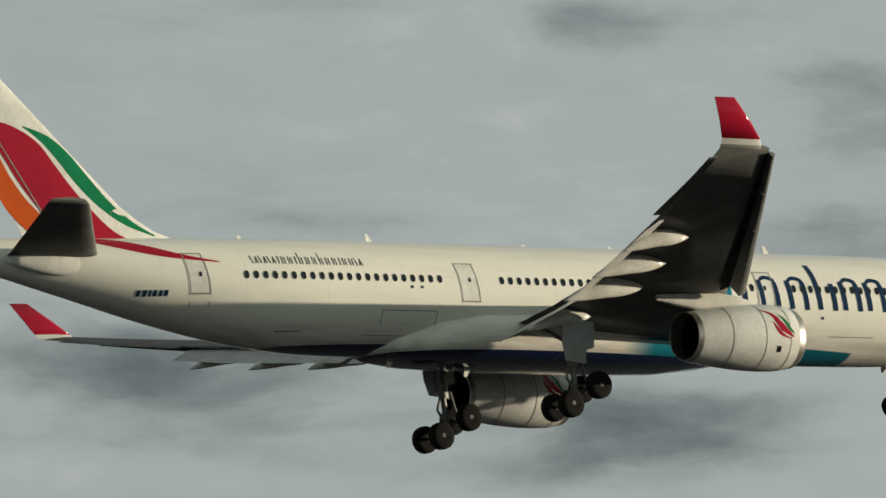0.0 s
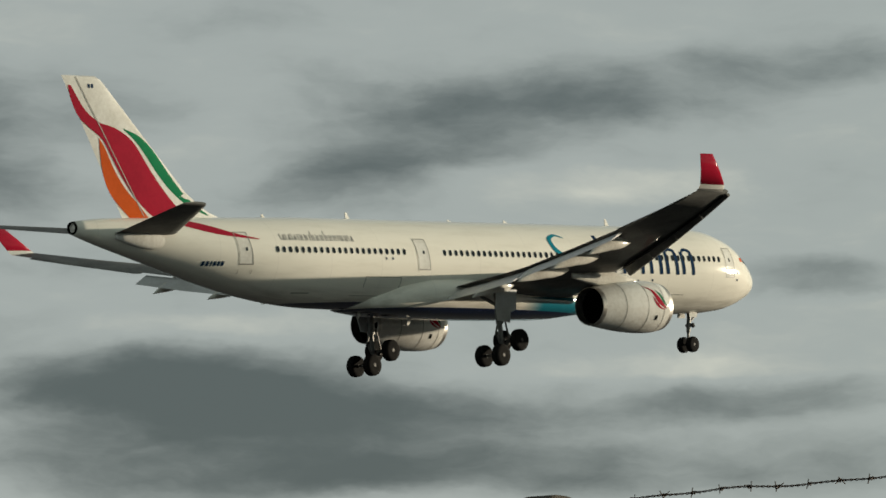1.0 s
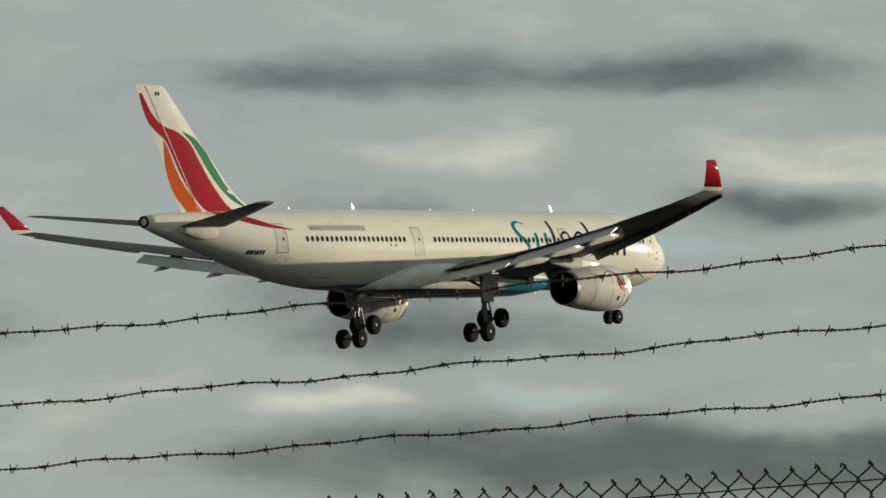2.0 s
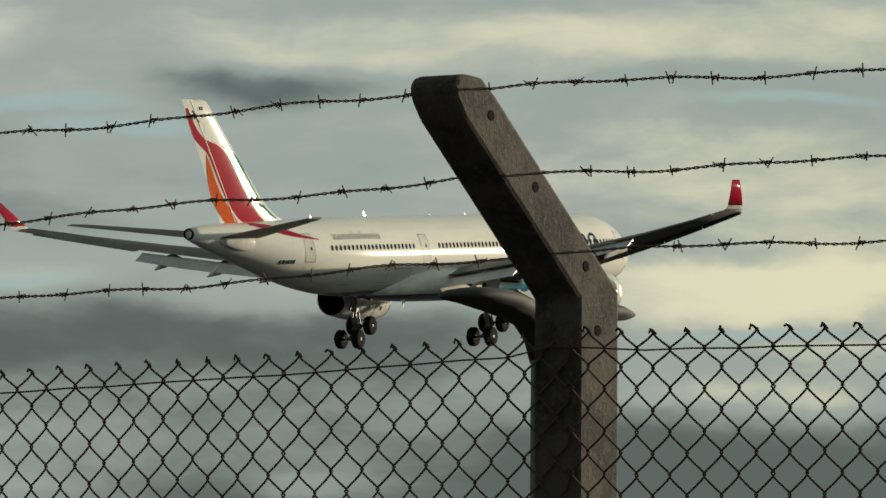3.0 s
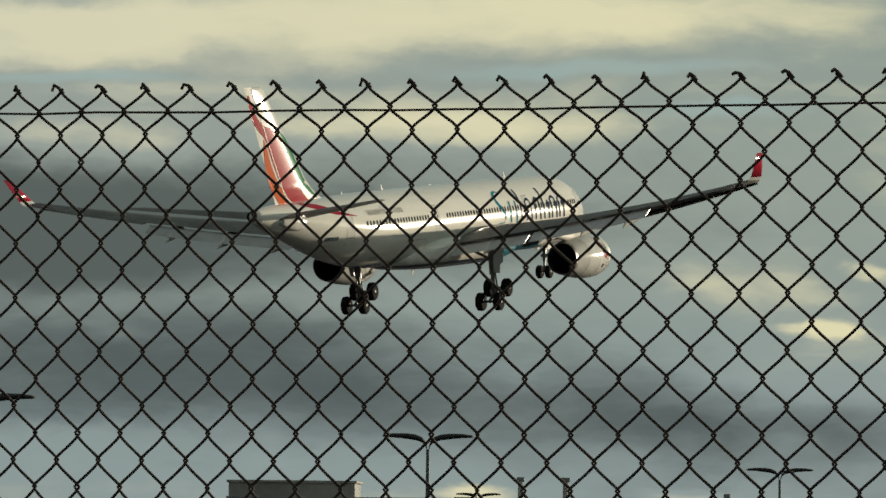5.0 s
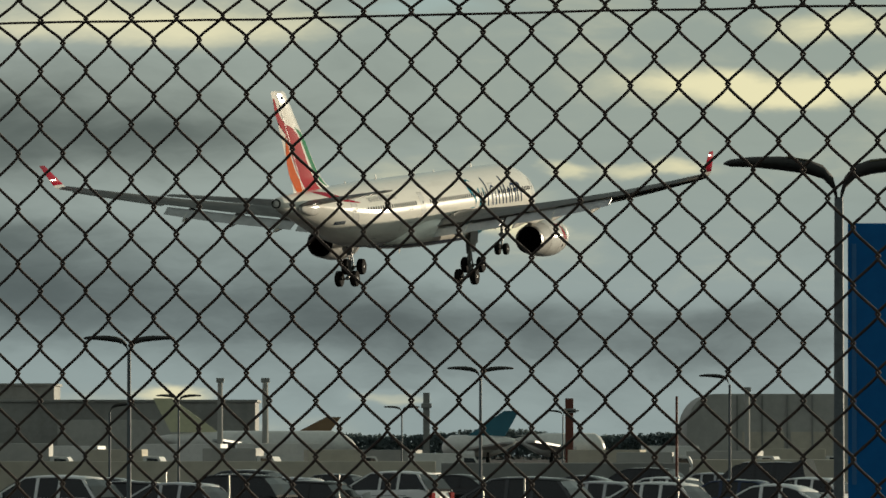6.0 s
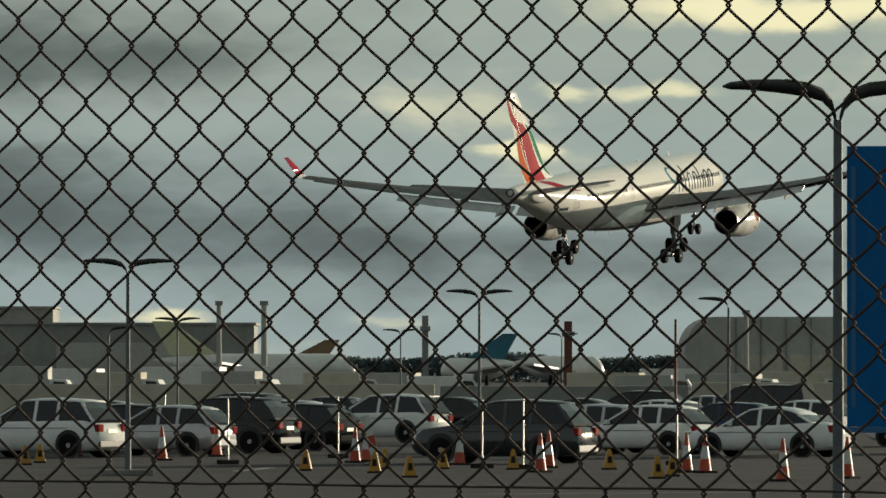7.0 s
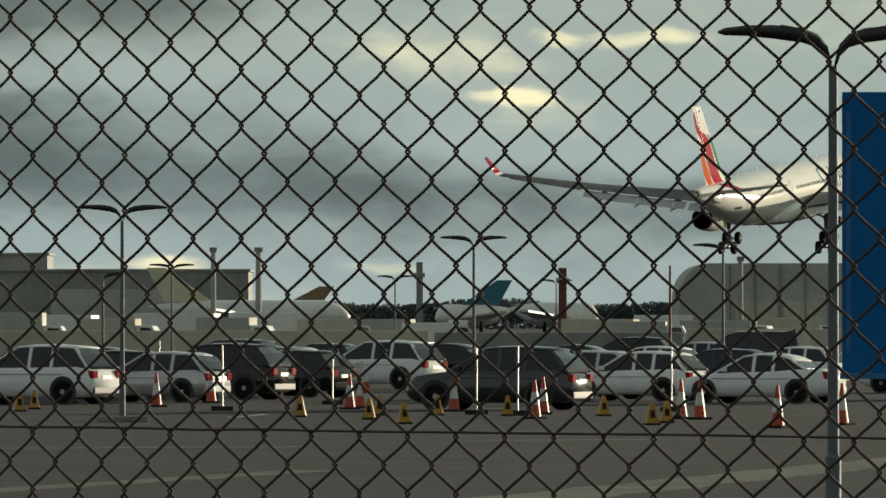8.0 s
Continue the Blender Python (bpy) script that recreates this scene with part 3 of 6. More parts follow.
def make_wing(plane, side):
    wing = part("wing", mesh("wing", *loft([wing_section(*w, side) for w in WING])), WING_GREY, plane, "grey swept wing with slats and flaps run out", smooth=False)
    for p in wing.data.polygons:
        p.use_smooth = len(p.vertices) == 4
    # winglet, red with a white root
    rings = []
    for f, y, z in ((0, 28.7, 2.48), (0.06, 28.95, 2.58), (0.14, 29.15, 2.82), (0.5, 29.55, 3.6), (1.0, 30.0, 4.55)):
        le, te = -36.9 - 2.3 * f, -39.3 - 1.05 * f
        c = le - te
        ring = []
        n = 10
        for i in range(2 * n):
            t = 0.5 - 0.5 * math.cos(math.pi * i / n)
            s = 1 if i <= n else -1
            h = s * foil(t, 0.09) * c
            ring.append((le - t * c + SHIFT, side * (y - h * 0.8), z + h * 0.3))
        rings.append(ring if side < 0 else list(reversed(ring)))
    part("winglet_root", mesh("winglet_root", *loft(rings[:3])), WHITE, wing, "white winglet root")
    part("winglet", mesh("winglet", *loft(rings[2:])), RED, wing, "bright red winglet", smooth=True)
    # slats, run out along the leading edge, a black sheet painting the shade behind each
    for y0, y1 in ((3.6, 8.4), (10.6, 15.0), (15.1, 19.4), (19.5, 23.9), (24.0, 28.4)):
        rings, gap = [], []
        for y in (y0, (y0 + y1) / 2, y1):
            le, te, z, th = wing_at(y)
            c = (le - te)
            ring = []
            for k in range(9):
                a = math.pi * (k / 8 - 0.5)
                ring.append((le + 0.16 * c * 0.35 + math.cos(a) * 0.055 * c + SHIFT, side * y, z - 0.045 * c - math.sin(a) * 0.035 * c))
            ring.append((le - 0.06 * c + SHIFT, side * y, z + 0.03 * c))
            ring.append((le - 0.05 * c + SHIFT, side * y, z + 0.022 * c))
            rings.append(ring if side < 0 else list(reversed(ring)))
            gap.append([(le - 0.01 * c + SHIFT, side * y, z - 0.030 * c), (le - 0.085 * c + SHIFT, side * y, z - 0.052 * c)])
        part("slat", mesh("slat", *loft(rings)), WING_GREY, wing)
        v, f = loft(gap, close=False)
        part("slat_gap_shade", mesh("slat_gap_shade", v, f), DARK, wing, "black sheet painting the shade behind the slat")
    # flaps, two long panels and a drooped aileron
    for name, y0, y1, chord, drop, ang, mat in (("flap", 3.0, 9.2, 0.20, 0.26, 25, FLAP_GREY), ("flap", 9.6, 20.0, 0.24, 0.20, 25, FLAP_GREY), ("aileron", 20.3, 27.6, 0.16, 0.0, 7, WING_GREY)):
        rings = []
        for i in range(7):
            y = y0 + (y1 - y0) * i / 6
            le, te, z, th = wing_at(y)
            c = (le - te) * chord if name == "aileron" else min((le - te) * chord, 1.55)
            ring = []
            for t, h in [(0, 0.0), (0.1, 0.09), (0.3, 0.11), (0.6, 0.06), (1.0, 0.005), (0.6, -0.03), (0.3, -0.05), (0.1, -0.05)]:
                dx, dz = t * c, h * c
                a = radians(ang)
                ring.append((te + 0.25 - dx * math.cos(a) + dz * math.sin(a) + SHIFT, side * y, z - drop - dx * math.sin(a) + dz * math.cos(a) - 0.02))
            rings.append(ring if side < 0 else list(reversed(ring)))
        part(name, mesh(name, *loft(rings)), mat, wing)
    # flap track fairings
    for y, long, fat in ((5.9, 4.0, 0.40), (10.8, 4.9, 0.47), (14.5, 4.5, 0.44), (18.3, 4.0, 0.40)):
        le, te, z, th = wing_at(y)
        rings = []
        for i in range(15):
            f = i / 14
            r = fat * 0.9 * math.sin(math.pi * f ** 0.85) ** 0.95 + 0.012
            x = te + long * 0.60 - long * f
            zz = z - 0.42 - 0.15 * f - 0.85 * max(f - 0.45, 0) ** 1.25 * 1.6
            rings.append([(x + SHIFT, side * y + r * 0.72 * math.cos(a), zz + r * 1.15 * math.sin(a)) for a in (2 * math.pi * k / 14 for k in range(14))])
        part("flap_track_fairing", mesh("flap_track_fairing", *loft(rings)), FAIRING, wing, "cream canoe-shaped flap track fairing", smooth=True)
    return wing


def spin(profile, n=32, axis_y=0.0, axis_z=0.0):
    """A turned shape about a line along x: profile of (x, radius)."""
    rings = [[(x + SHIFT, axis_y + r * math.cos(2 * math.pi * k / n), axis_z + r * math.sin(2 * math.pi * k / n)) for k in range(n)] for x, r in profile]
    return loft(rings, caps=False)


ENGINE_Y, ENGINE_Z = 9.5, -3.08
COWL = [(-20.95, 1.36), (-20.82, 1.42), (-20.95, 1.47), (-21.5, 1.58), (-22.4, 1.64), (-23.6, 1.62), (-24.8, 1.53), (-26.0, 1.38), (-27.25, 1.19)]


def cowl_r(x):
    xs = [p[0] for p in COWL[2:]]
    return float(smooth_at(list(reversed(xs)), list(reversed([p[1] for p in COWL[2:]])), x))


def make_engine(plane, side):
    y = side * ENGINE_Y
    outer = [(x, cowl_r(x)) for x in np.linspace(-21.3, -26.95, 15)]
    engine = part("engine", mesh("engine", *spin(outer, 40, y, ENGINE_Z)), WHITE, plane, "white high-bypass turbofan nacelle", smooth=True)
    lip = [(-21.9, 1.22), (-21.3, 1.27), (-20.98, 1.34), (-20.84, 1.42), (-20.95, 1.49), (-21.3, cowl_r(-21.3))]
    part("intake_lip", mesh("intake_lip", *spin(lip, 40, y, ENGINE_Z)), BARE, engine, "polished metal intake lip", smooth=True)
    # the intake's inner shade is put into the colour as void black
    part("intake_duct", mesh("intake_duct", *spin([(-21.9, 1.22), (-22.6, 1.2), (-22.65, 0.0)], 32, y, ENGINE_Z)), DARK, engine, "fan face painted black for the intake's inner shade", smooth=True)
    nozzle = [(-26.95, cowl_r(-26.95)), (-27.25, 1.19), (-27.25, 1.15), (-26.6, 1.13)]
    part("exhaust_nozzle", mesh("exhaust_nozzle", *spin(nozzle, 40, y, ENGINE_Z)), BARE, engine, "bare metal exhaust nozzle")
    # same void black here, standing for shade deep in the exhaust
    part("exhaust_duct", mesh("exhaust_duct", *spin([(-26.6, 1.13), (-25.2, 1.05), (-25.15, 0.0)], 32, y, ENGINE_Z)), DARK, engine, "exhaust duct painted black for its inner shade", smooth=True)
    # seam rings
    for x in (-21.9, -23.4, -25.3):
        part("cowl_seam", mesh("cowl_seam", *spin([(x, cowl_r(x) + 0.008), (x - 0.05, cowl_r(x - 0.05) + 0.008)], 40, y, ENGINE_Z)), LINE, engine)

    def on(x, z):
        r = cowl_r(x) + 0.012
        d = min(max(z / r, -0.99), 0.99)
        return Vector((x + SHIFT, y - r * math.sqrt(1 - d * d), ENGINE_Z + z))
    swooshes = (([(-23.45, 1.20, -23.42, 1.22), (-22.95, 0.95, -22.80, 1.02), (-22.70, 0.45, -22.40, 0.60), (-22.45, 0.10, -22.10, 0.22), (-21.75, -0.20, -21.72, -0.17)], RED),
                ([(-22.95, 0.55, -22.93, 0.58), (-22.80, 0.15, -22.65, 0.22), (-22.50, -0.12, -22.35, -0.05), (-21.90, -0.28, -21.88, -0.25)], RED),
                ([(-22.50, 0.98, -22.48, 1.00), (-22.25, 0.62, -22.12, 0.72), (-22.05, 0.25, -21.93, 0.33), (-21.75, -0.02, -21.70, 0.02)], GREEN))
    for rows, paint_of in swooshes:
        part("emblem_swoosh", mesh("emblem_swoosh", *ribbon(rows, on)), paint_of, engine)
    part("access_panel", mesh("access_panel", *ribbon([(-22.75, -0.62, -22.5, -0.62), (-22.75, -0.9, -22.5, -0.9)], on)), DARK, engine)
    # pylon
    rings = []
    for x, top, low, w in ((-22.3, -1.52, -1.7, 0.03), (-23.0, -1.28, -1.8, 0.16), (-23.9, -1.05, -1.85, 0.24), (-25.2, -0.88, -1.85, 0.28), (-26.6, -0.95, -1.75, 0.25), (-27.8, -1.0, -1.55, 0.18), (-28.8, -1.05, -1.35, 0.06)):
        mid_z, half = (top + low) / 2, (top - low) / 2
        rings.append([(x + SHIFT, y + w * math.copysign(abs(math.cos(a)) ** 0.6, math.cos(a)), mid_z + half * math.copysign(abs(math.sin(a)) ** 0.6, math.sin(a))) for a in (2 * math.pi * (k + 0.5) / 12 for k in range(12))])
    part("pylon", mesh("pylon", *loft(rings)), FAIRING, engine)
    return engine


def wheel_mesh(name, r, w):
    pro = [(-w / 2, r * 0.55), (-w / 2, r * 0.88), (-w * 0.36, r * 0.98), (0, r), (w * 0.36, r * 0.98), (w / 2, r * 0.88), (w / 2, r * 0.55)]
    rings = [[(rr * math.cos(2 * math.pi * k / 24), yy, rr * math.sin(2 * math.pi * k / 24)) for k in range(24)] for yy, rr in pro]
    return mesh(name, *loft(rings))


def rim_mesh(name, r, w):
    pro = [(-w * 0.52, 0.02), (-w * 0.52, r * 0.16), (-w * 0.40, r * 0.2), (-w * 0.34, r * 0.45), (-w * 0.46, r * 0.55), (w * 0.46, r * 0.55), (w * 0.34, r * 0.45), (w * 0.40, r * 0.2), (w * 0.52, r * 0.16), (w * 0.52, 0.02)]
    rings = [[(rr * math.cos(2 * math.pi * k / 20), yy, rr * math.sin(2 * math.pi * k / 20)) for k in range(20)] for yy, rr in pro]
    return mesh(name, *loft(rings))


def make_main_gear(plane, side):
    y = side * 5.42
    hub = Vector((-31.0 + SHIFT, y, -5.46))
    bm = bmesh.new()
    rod(bm, hub, hub + Vector((-0.1, 0, 1.7)), 0.15, 0.15, 14)
    rod(bm, hub + Vector((-0.09, 0, 1.5)), hub + Vector((-0.2, 0, 3.9)), 0.24, 0.28, 14)
    gear = part("main_gear", bm, STEEL, plane, "extended main landing gear with a tilted four-wheel bogie")
    ax = Vector((0.89, 0, 0.475)).normalized()
    bm = bmesh.new()
    rod(bm, hub - ax * 1.0, hub + ax * 1.0, 0.15, 0.13, 12)
    part("bogie_beam", bm, STEEL, gear)
    bm = bmesh.new()
    rod(bm, hub + Vector((-0.15, 0, 2.6)), hub + Vector((-0.2, -side * 2.0, 3.6)), 0.11)
    part("side_stay", bm, STEEL, gear)
    bm = bmesh.new()
    rod(bm, hub + Vector((-0.5, 0, 0.95)), hub + Vector((-0.2, 0, 1.75)), 0.06)
    rod(bm, hub + Vector((-0.5, 0, 0.95)), hub + Vector((-0.1, 0, 0.2)), 0.06)
    part("torque_link", bm, STEEL, gear)
    bm = bmesh.new()
    rod(bm, hub + Vector((0.35, 0, 1.9)), hub + Vector((0.75, 0, 0.45)), 0.06)
    part("pitch_trimmer", bm, STEEL, gear)
    tyre, rim = wheel_mesh("tyre", 0.69, 0.5), rim_mesh("rim", 0.69, 0.5)
    for f in (-1, 1):
        bm = bmesh.new()
        rod(bm, hub + ax * f - Vector((0, 0.8, 0)), hub + ax * f + Vector((0, 0.8, 0)), 0.09)
        part("axle", bm, STEEL, gear)
        for g in (-1, 1):
            t = part("tyre", tyre, TYRE, gear, smooth=True)
            t.location = hub + ax * f + Vector((0, g * 0.70, 0))
            part("rim", rim, GEAR_RIM, t)
    # leg door, hung outboard of the strut
    verts, faces = [], []
    outline = [(-0.95, -0.1), (0.95, -0.1), (0.95, -1.35), (0.45, -1.5), (0.45, -2.15), (-0.75, -2.0), (-0.95, -1.2)]
    bm = bmesh.new()
    a = [bm.verts.new((hub.x + 0.05 + x, y + side * (0.5 + 0.1 * z), -1.75 + z)) for x, z in outline]
    b = [bm.verts.new((hub.x + 0.05 + x, y + side * (0.56 + 0.1 * z), -1.75 + z)) for x, z in outline]
    bm.faces.new(a)
    bm.faces.new(list(reversed(b)))
    for i in range(len(a)):
        j = (i + 1) % len(a)
        bm.faces.new((a[j], a[i], b[i], b[j]))
    bmesh.ops.recalc_face_normals(bm, faces=bm.faces)
    part("gear_door", bm, FLAP_GREY, gear, "grey leg door")
    return gear


def make_nose_gear(plane):
    hub = Vector((-6.67 + SHIFT, 0, -4.75))
    bm = bmesh.new()
    rod(bm, hub, hub + Vector((0.1, 0, 1.0)), 0.09)
    rod(bm, hub + Vector((0.09, 0, 0.8)), hub + Vector((0.25, 0, 2.3)), 0.14)
    gear = part("nose_gear", bm, STEEL, plane, "extended twin-wheel nose gear")
    bm = bmesh.new()
    rod(bm, hub + Vector((0.2, 0, 1.4)), hub + Vector((1.3, 0, 2.3)), 0.07)
    part("drag_stay", bm, STEEL, gear)
    for s in (-1, 1):
        bm = bmesh.new()
        box(bm, (hub.x - 0.35, s * 0.5 - 0.02, -3.0), (hub.x + 0.4, s * 0.5 + 0.02, -2.6), 0.01)
        part("gear_door", bm, WHITE, gear)
        bm = bmesh.new()
        rod(bm, hub + Vector((0.22, s * 0.22, 1.25)), hub + Vector((0.34, s * 0.22, 1.25)), 0.13, 0.16, 12)
        part("taxi_light", bm, STEEL, gear)
    bm = bmesh.new()
    rod(bm, hub - Vector((0, 0.45, 0)), hub + Vector((0, 0.45, 0)), 0.06)
    part("axle", bm, STEEL, gear)
    tyre, rim = wheel_mesh("tyre", 0.52, 0.38), rim_mesh("rim", 0.52, 0.38)
    for g in (-1, 1):
        t = part("tyre", tyre, TYRE, gear, smooth=True)
        t.location = hub + Vector((0, g * 0.38, 0))
        part("rim", rim, GEAR_RIM, t)


def make_tail(plane):
    # fin in two pieces: the fixed fin and the rudder
    zs = [1.9, 2.3, 2.62, 3.0, 3.5, 4.2, 5.5, 7.5, 9.5, 10.75, 10.98]
    hinge = lambda z: float(np.interp(z, [1.9, 10.98], [-56.5, -62.4]))
    rings = []
    for z in zs:
        le, h = fin_le(z) - (0.35 if z == zs[-1] else 0), hinge(z)
        xs = [le + (h - le) * (0.5 - 0.5 * math.cos(math.pi * i / 16)) for i in range(17)]
        sq = 0.45 if z == zs[-1] else 1
        right = [tuple(fin_side(x, z, -1, 0) * 1) for x in xs]
        left = [tuple(fin_side(x, z, 1, 0)) for x in reversed(xs[1:])]
        rings.append([(p[0], p[1] * sq, p[2]) for p in right + left])
    fin = part("fin", mesh("fin", *loft(rings)), WHITE, plane, "white fin with red, green and orange flowing stripes", smooth=True)
    rings = []
    for z in zs[1:]:
        h, te = hinge(z) - 0.04, fin_te(z)
        xs = np.linspace(h, te, 6)
        rings.append([tuple(fin_side(x, z, -1, -0.01)) for x in xs] + [tuple(fin_side(x, z, 1, -0.01)) for x in reversed(xs[:-1])])
    part("rudder", mesh("rudder", *loft(rings)), WHITE, fin, "white rudder", smooth=False)
    v, f = joined([ribbon([(hinge(z) - 0.05, z, hinge(z) + 0.02, z) for z in (2.6, 5, 8, 10.9)], lambda x, z, s=s: fin_side(x, z, s, 0.02), 1) for s in (-1, 1)])
    part("rudder_hinge_line", mesh("rudder_hinge_line", v, f), LINE, fin)
    for s in (-1, 1):
        on = lambda x, z: fin_side(x, z, s, 0.008)
        red = [(-63.0, 10.4, -62.75, 10.38), (-62.75, 9.5, -62.3, 9.75), (-62.15, 8.5, -61.65, 8.95), (-61.2, 7.8, -60.6, 8.25), (-60.3, 7.2, -59.1, 7.85), (-59.65, 6.3, -57.75, 7.1), (-58.85, 5.1, -56.75, 5.9), (-57.75, 3.8, -55.6, 4.55), (-56.4, 2.72, -54.1, 3.15), (-55.2, 2.4, -53.0, 2.55)]
        part("red_stripe", mesh("red_stripe", *ribbon(red, on, 8)), RED, fin, "red flowing stripe")
        green = [(-58.55, 7.85, -58.5, 7.88), (-57.6, 7.2, -57.15, 7.45), (-56.7, 6.3, -56.0, 6.65), (-55.75, 5.2, -55.0, 5.55), (-54.6, 4.15, -53.95, 4.45), (-53.2, 3.3, -52.75, 3.5), (-51.5, 2.75, -51.4, 2.8)]
        part("green_stripe", mesh("green_stripe", *ribbon(green, on, 4)), GREEN, fin, "green flowing stripe")
        orange = [(-60.55, 7.3, -60.5, 7.25), (-60.45, 6.2, -60.0, 6.55), (-60.2, 4.9, -59.35, 5.4), (-59.6, 3.8, -58.5, 4.3), (-58.5, 2.8, -57.4, 3.3), (-57.9, 2.35, -56.6, 2.55)]
        part("orange_stripe", mesh("orange_stripe", *ribbon(orange, on, 4)), ORANGE, fin, "orange flowing stripe")
        bar = [(-61.4, 10.5, -61.2, 10.5), (-61.4, 10.25, -61.2, 10.25)]
        for dx in (0.0, 0.28):
            part("marking_bar", mesh("marking_bar", *ribbon([(r[0] + dx, r[1], r[2] + dx, r[3]) for r in bar], on, 1)), NAVY, fin)
        # tail stripe running on along the fuselage
        side = lambda x, z: hull_side(x, z, s, 0.012)
        run = [(-56.2, 2.35, -56.0, 2.5), (-54.6, 1.95, -54.3, 2.38), (-53.0, 1.6, -52.7, 2.02), (-51.4, 1.38, -51.2, 1.62), (-49.3, 1.22, -49.2, 1.26)]
        part("red_stripe", mesh("red_stripe", *ribbon(run, side, 4)), RED, plane, "red flowing stripe on the rear fuselage")
    # stabilisers
    for s in (-1, 1):
        sec = [(0.6, -54.9, -60.3, 1.45, 0.10), (1.4, -55.6, -60.5, 1.55, 0.10), (9.0, -60.9, -63.2, 2.55, 0.09), (9.6, -61.5, -63.4, 2.63, 0.07)]
        stab = part("stabiliser", mesh("stabiliser", *loft([wing_section(*w, s) for w in sec])), WING_GREY, plane, "grey tailplane", smooth=False)
        for p in stab.data.polygons:
            p.use_smooth = len(p.vertices) == 4
        rings = []
        for i in range(11):
            f = i / 10
            r = 0.62 * math.sin(math.pi * min(max(f, 0.03), 0.97)) ** 0.6
            rings.append([(-54.9 - 5.4 * f + SHIFT, s * (1.28 - 0.32 * f) + r * 0.55 * math.cos(a), 1.05 + 0.22 * f + r * math.sin(a)) for a in (2 * math.pi * k / 16 for k in range(16))])
        part("stabiliser_seal", mesh("stabiliser_seal", *loft(rings)), WHITE, plane, "fairing below the tailplane root", smooth=True)


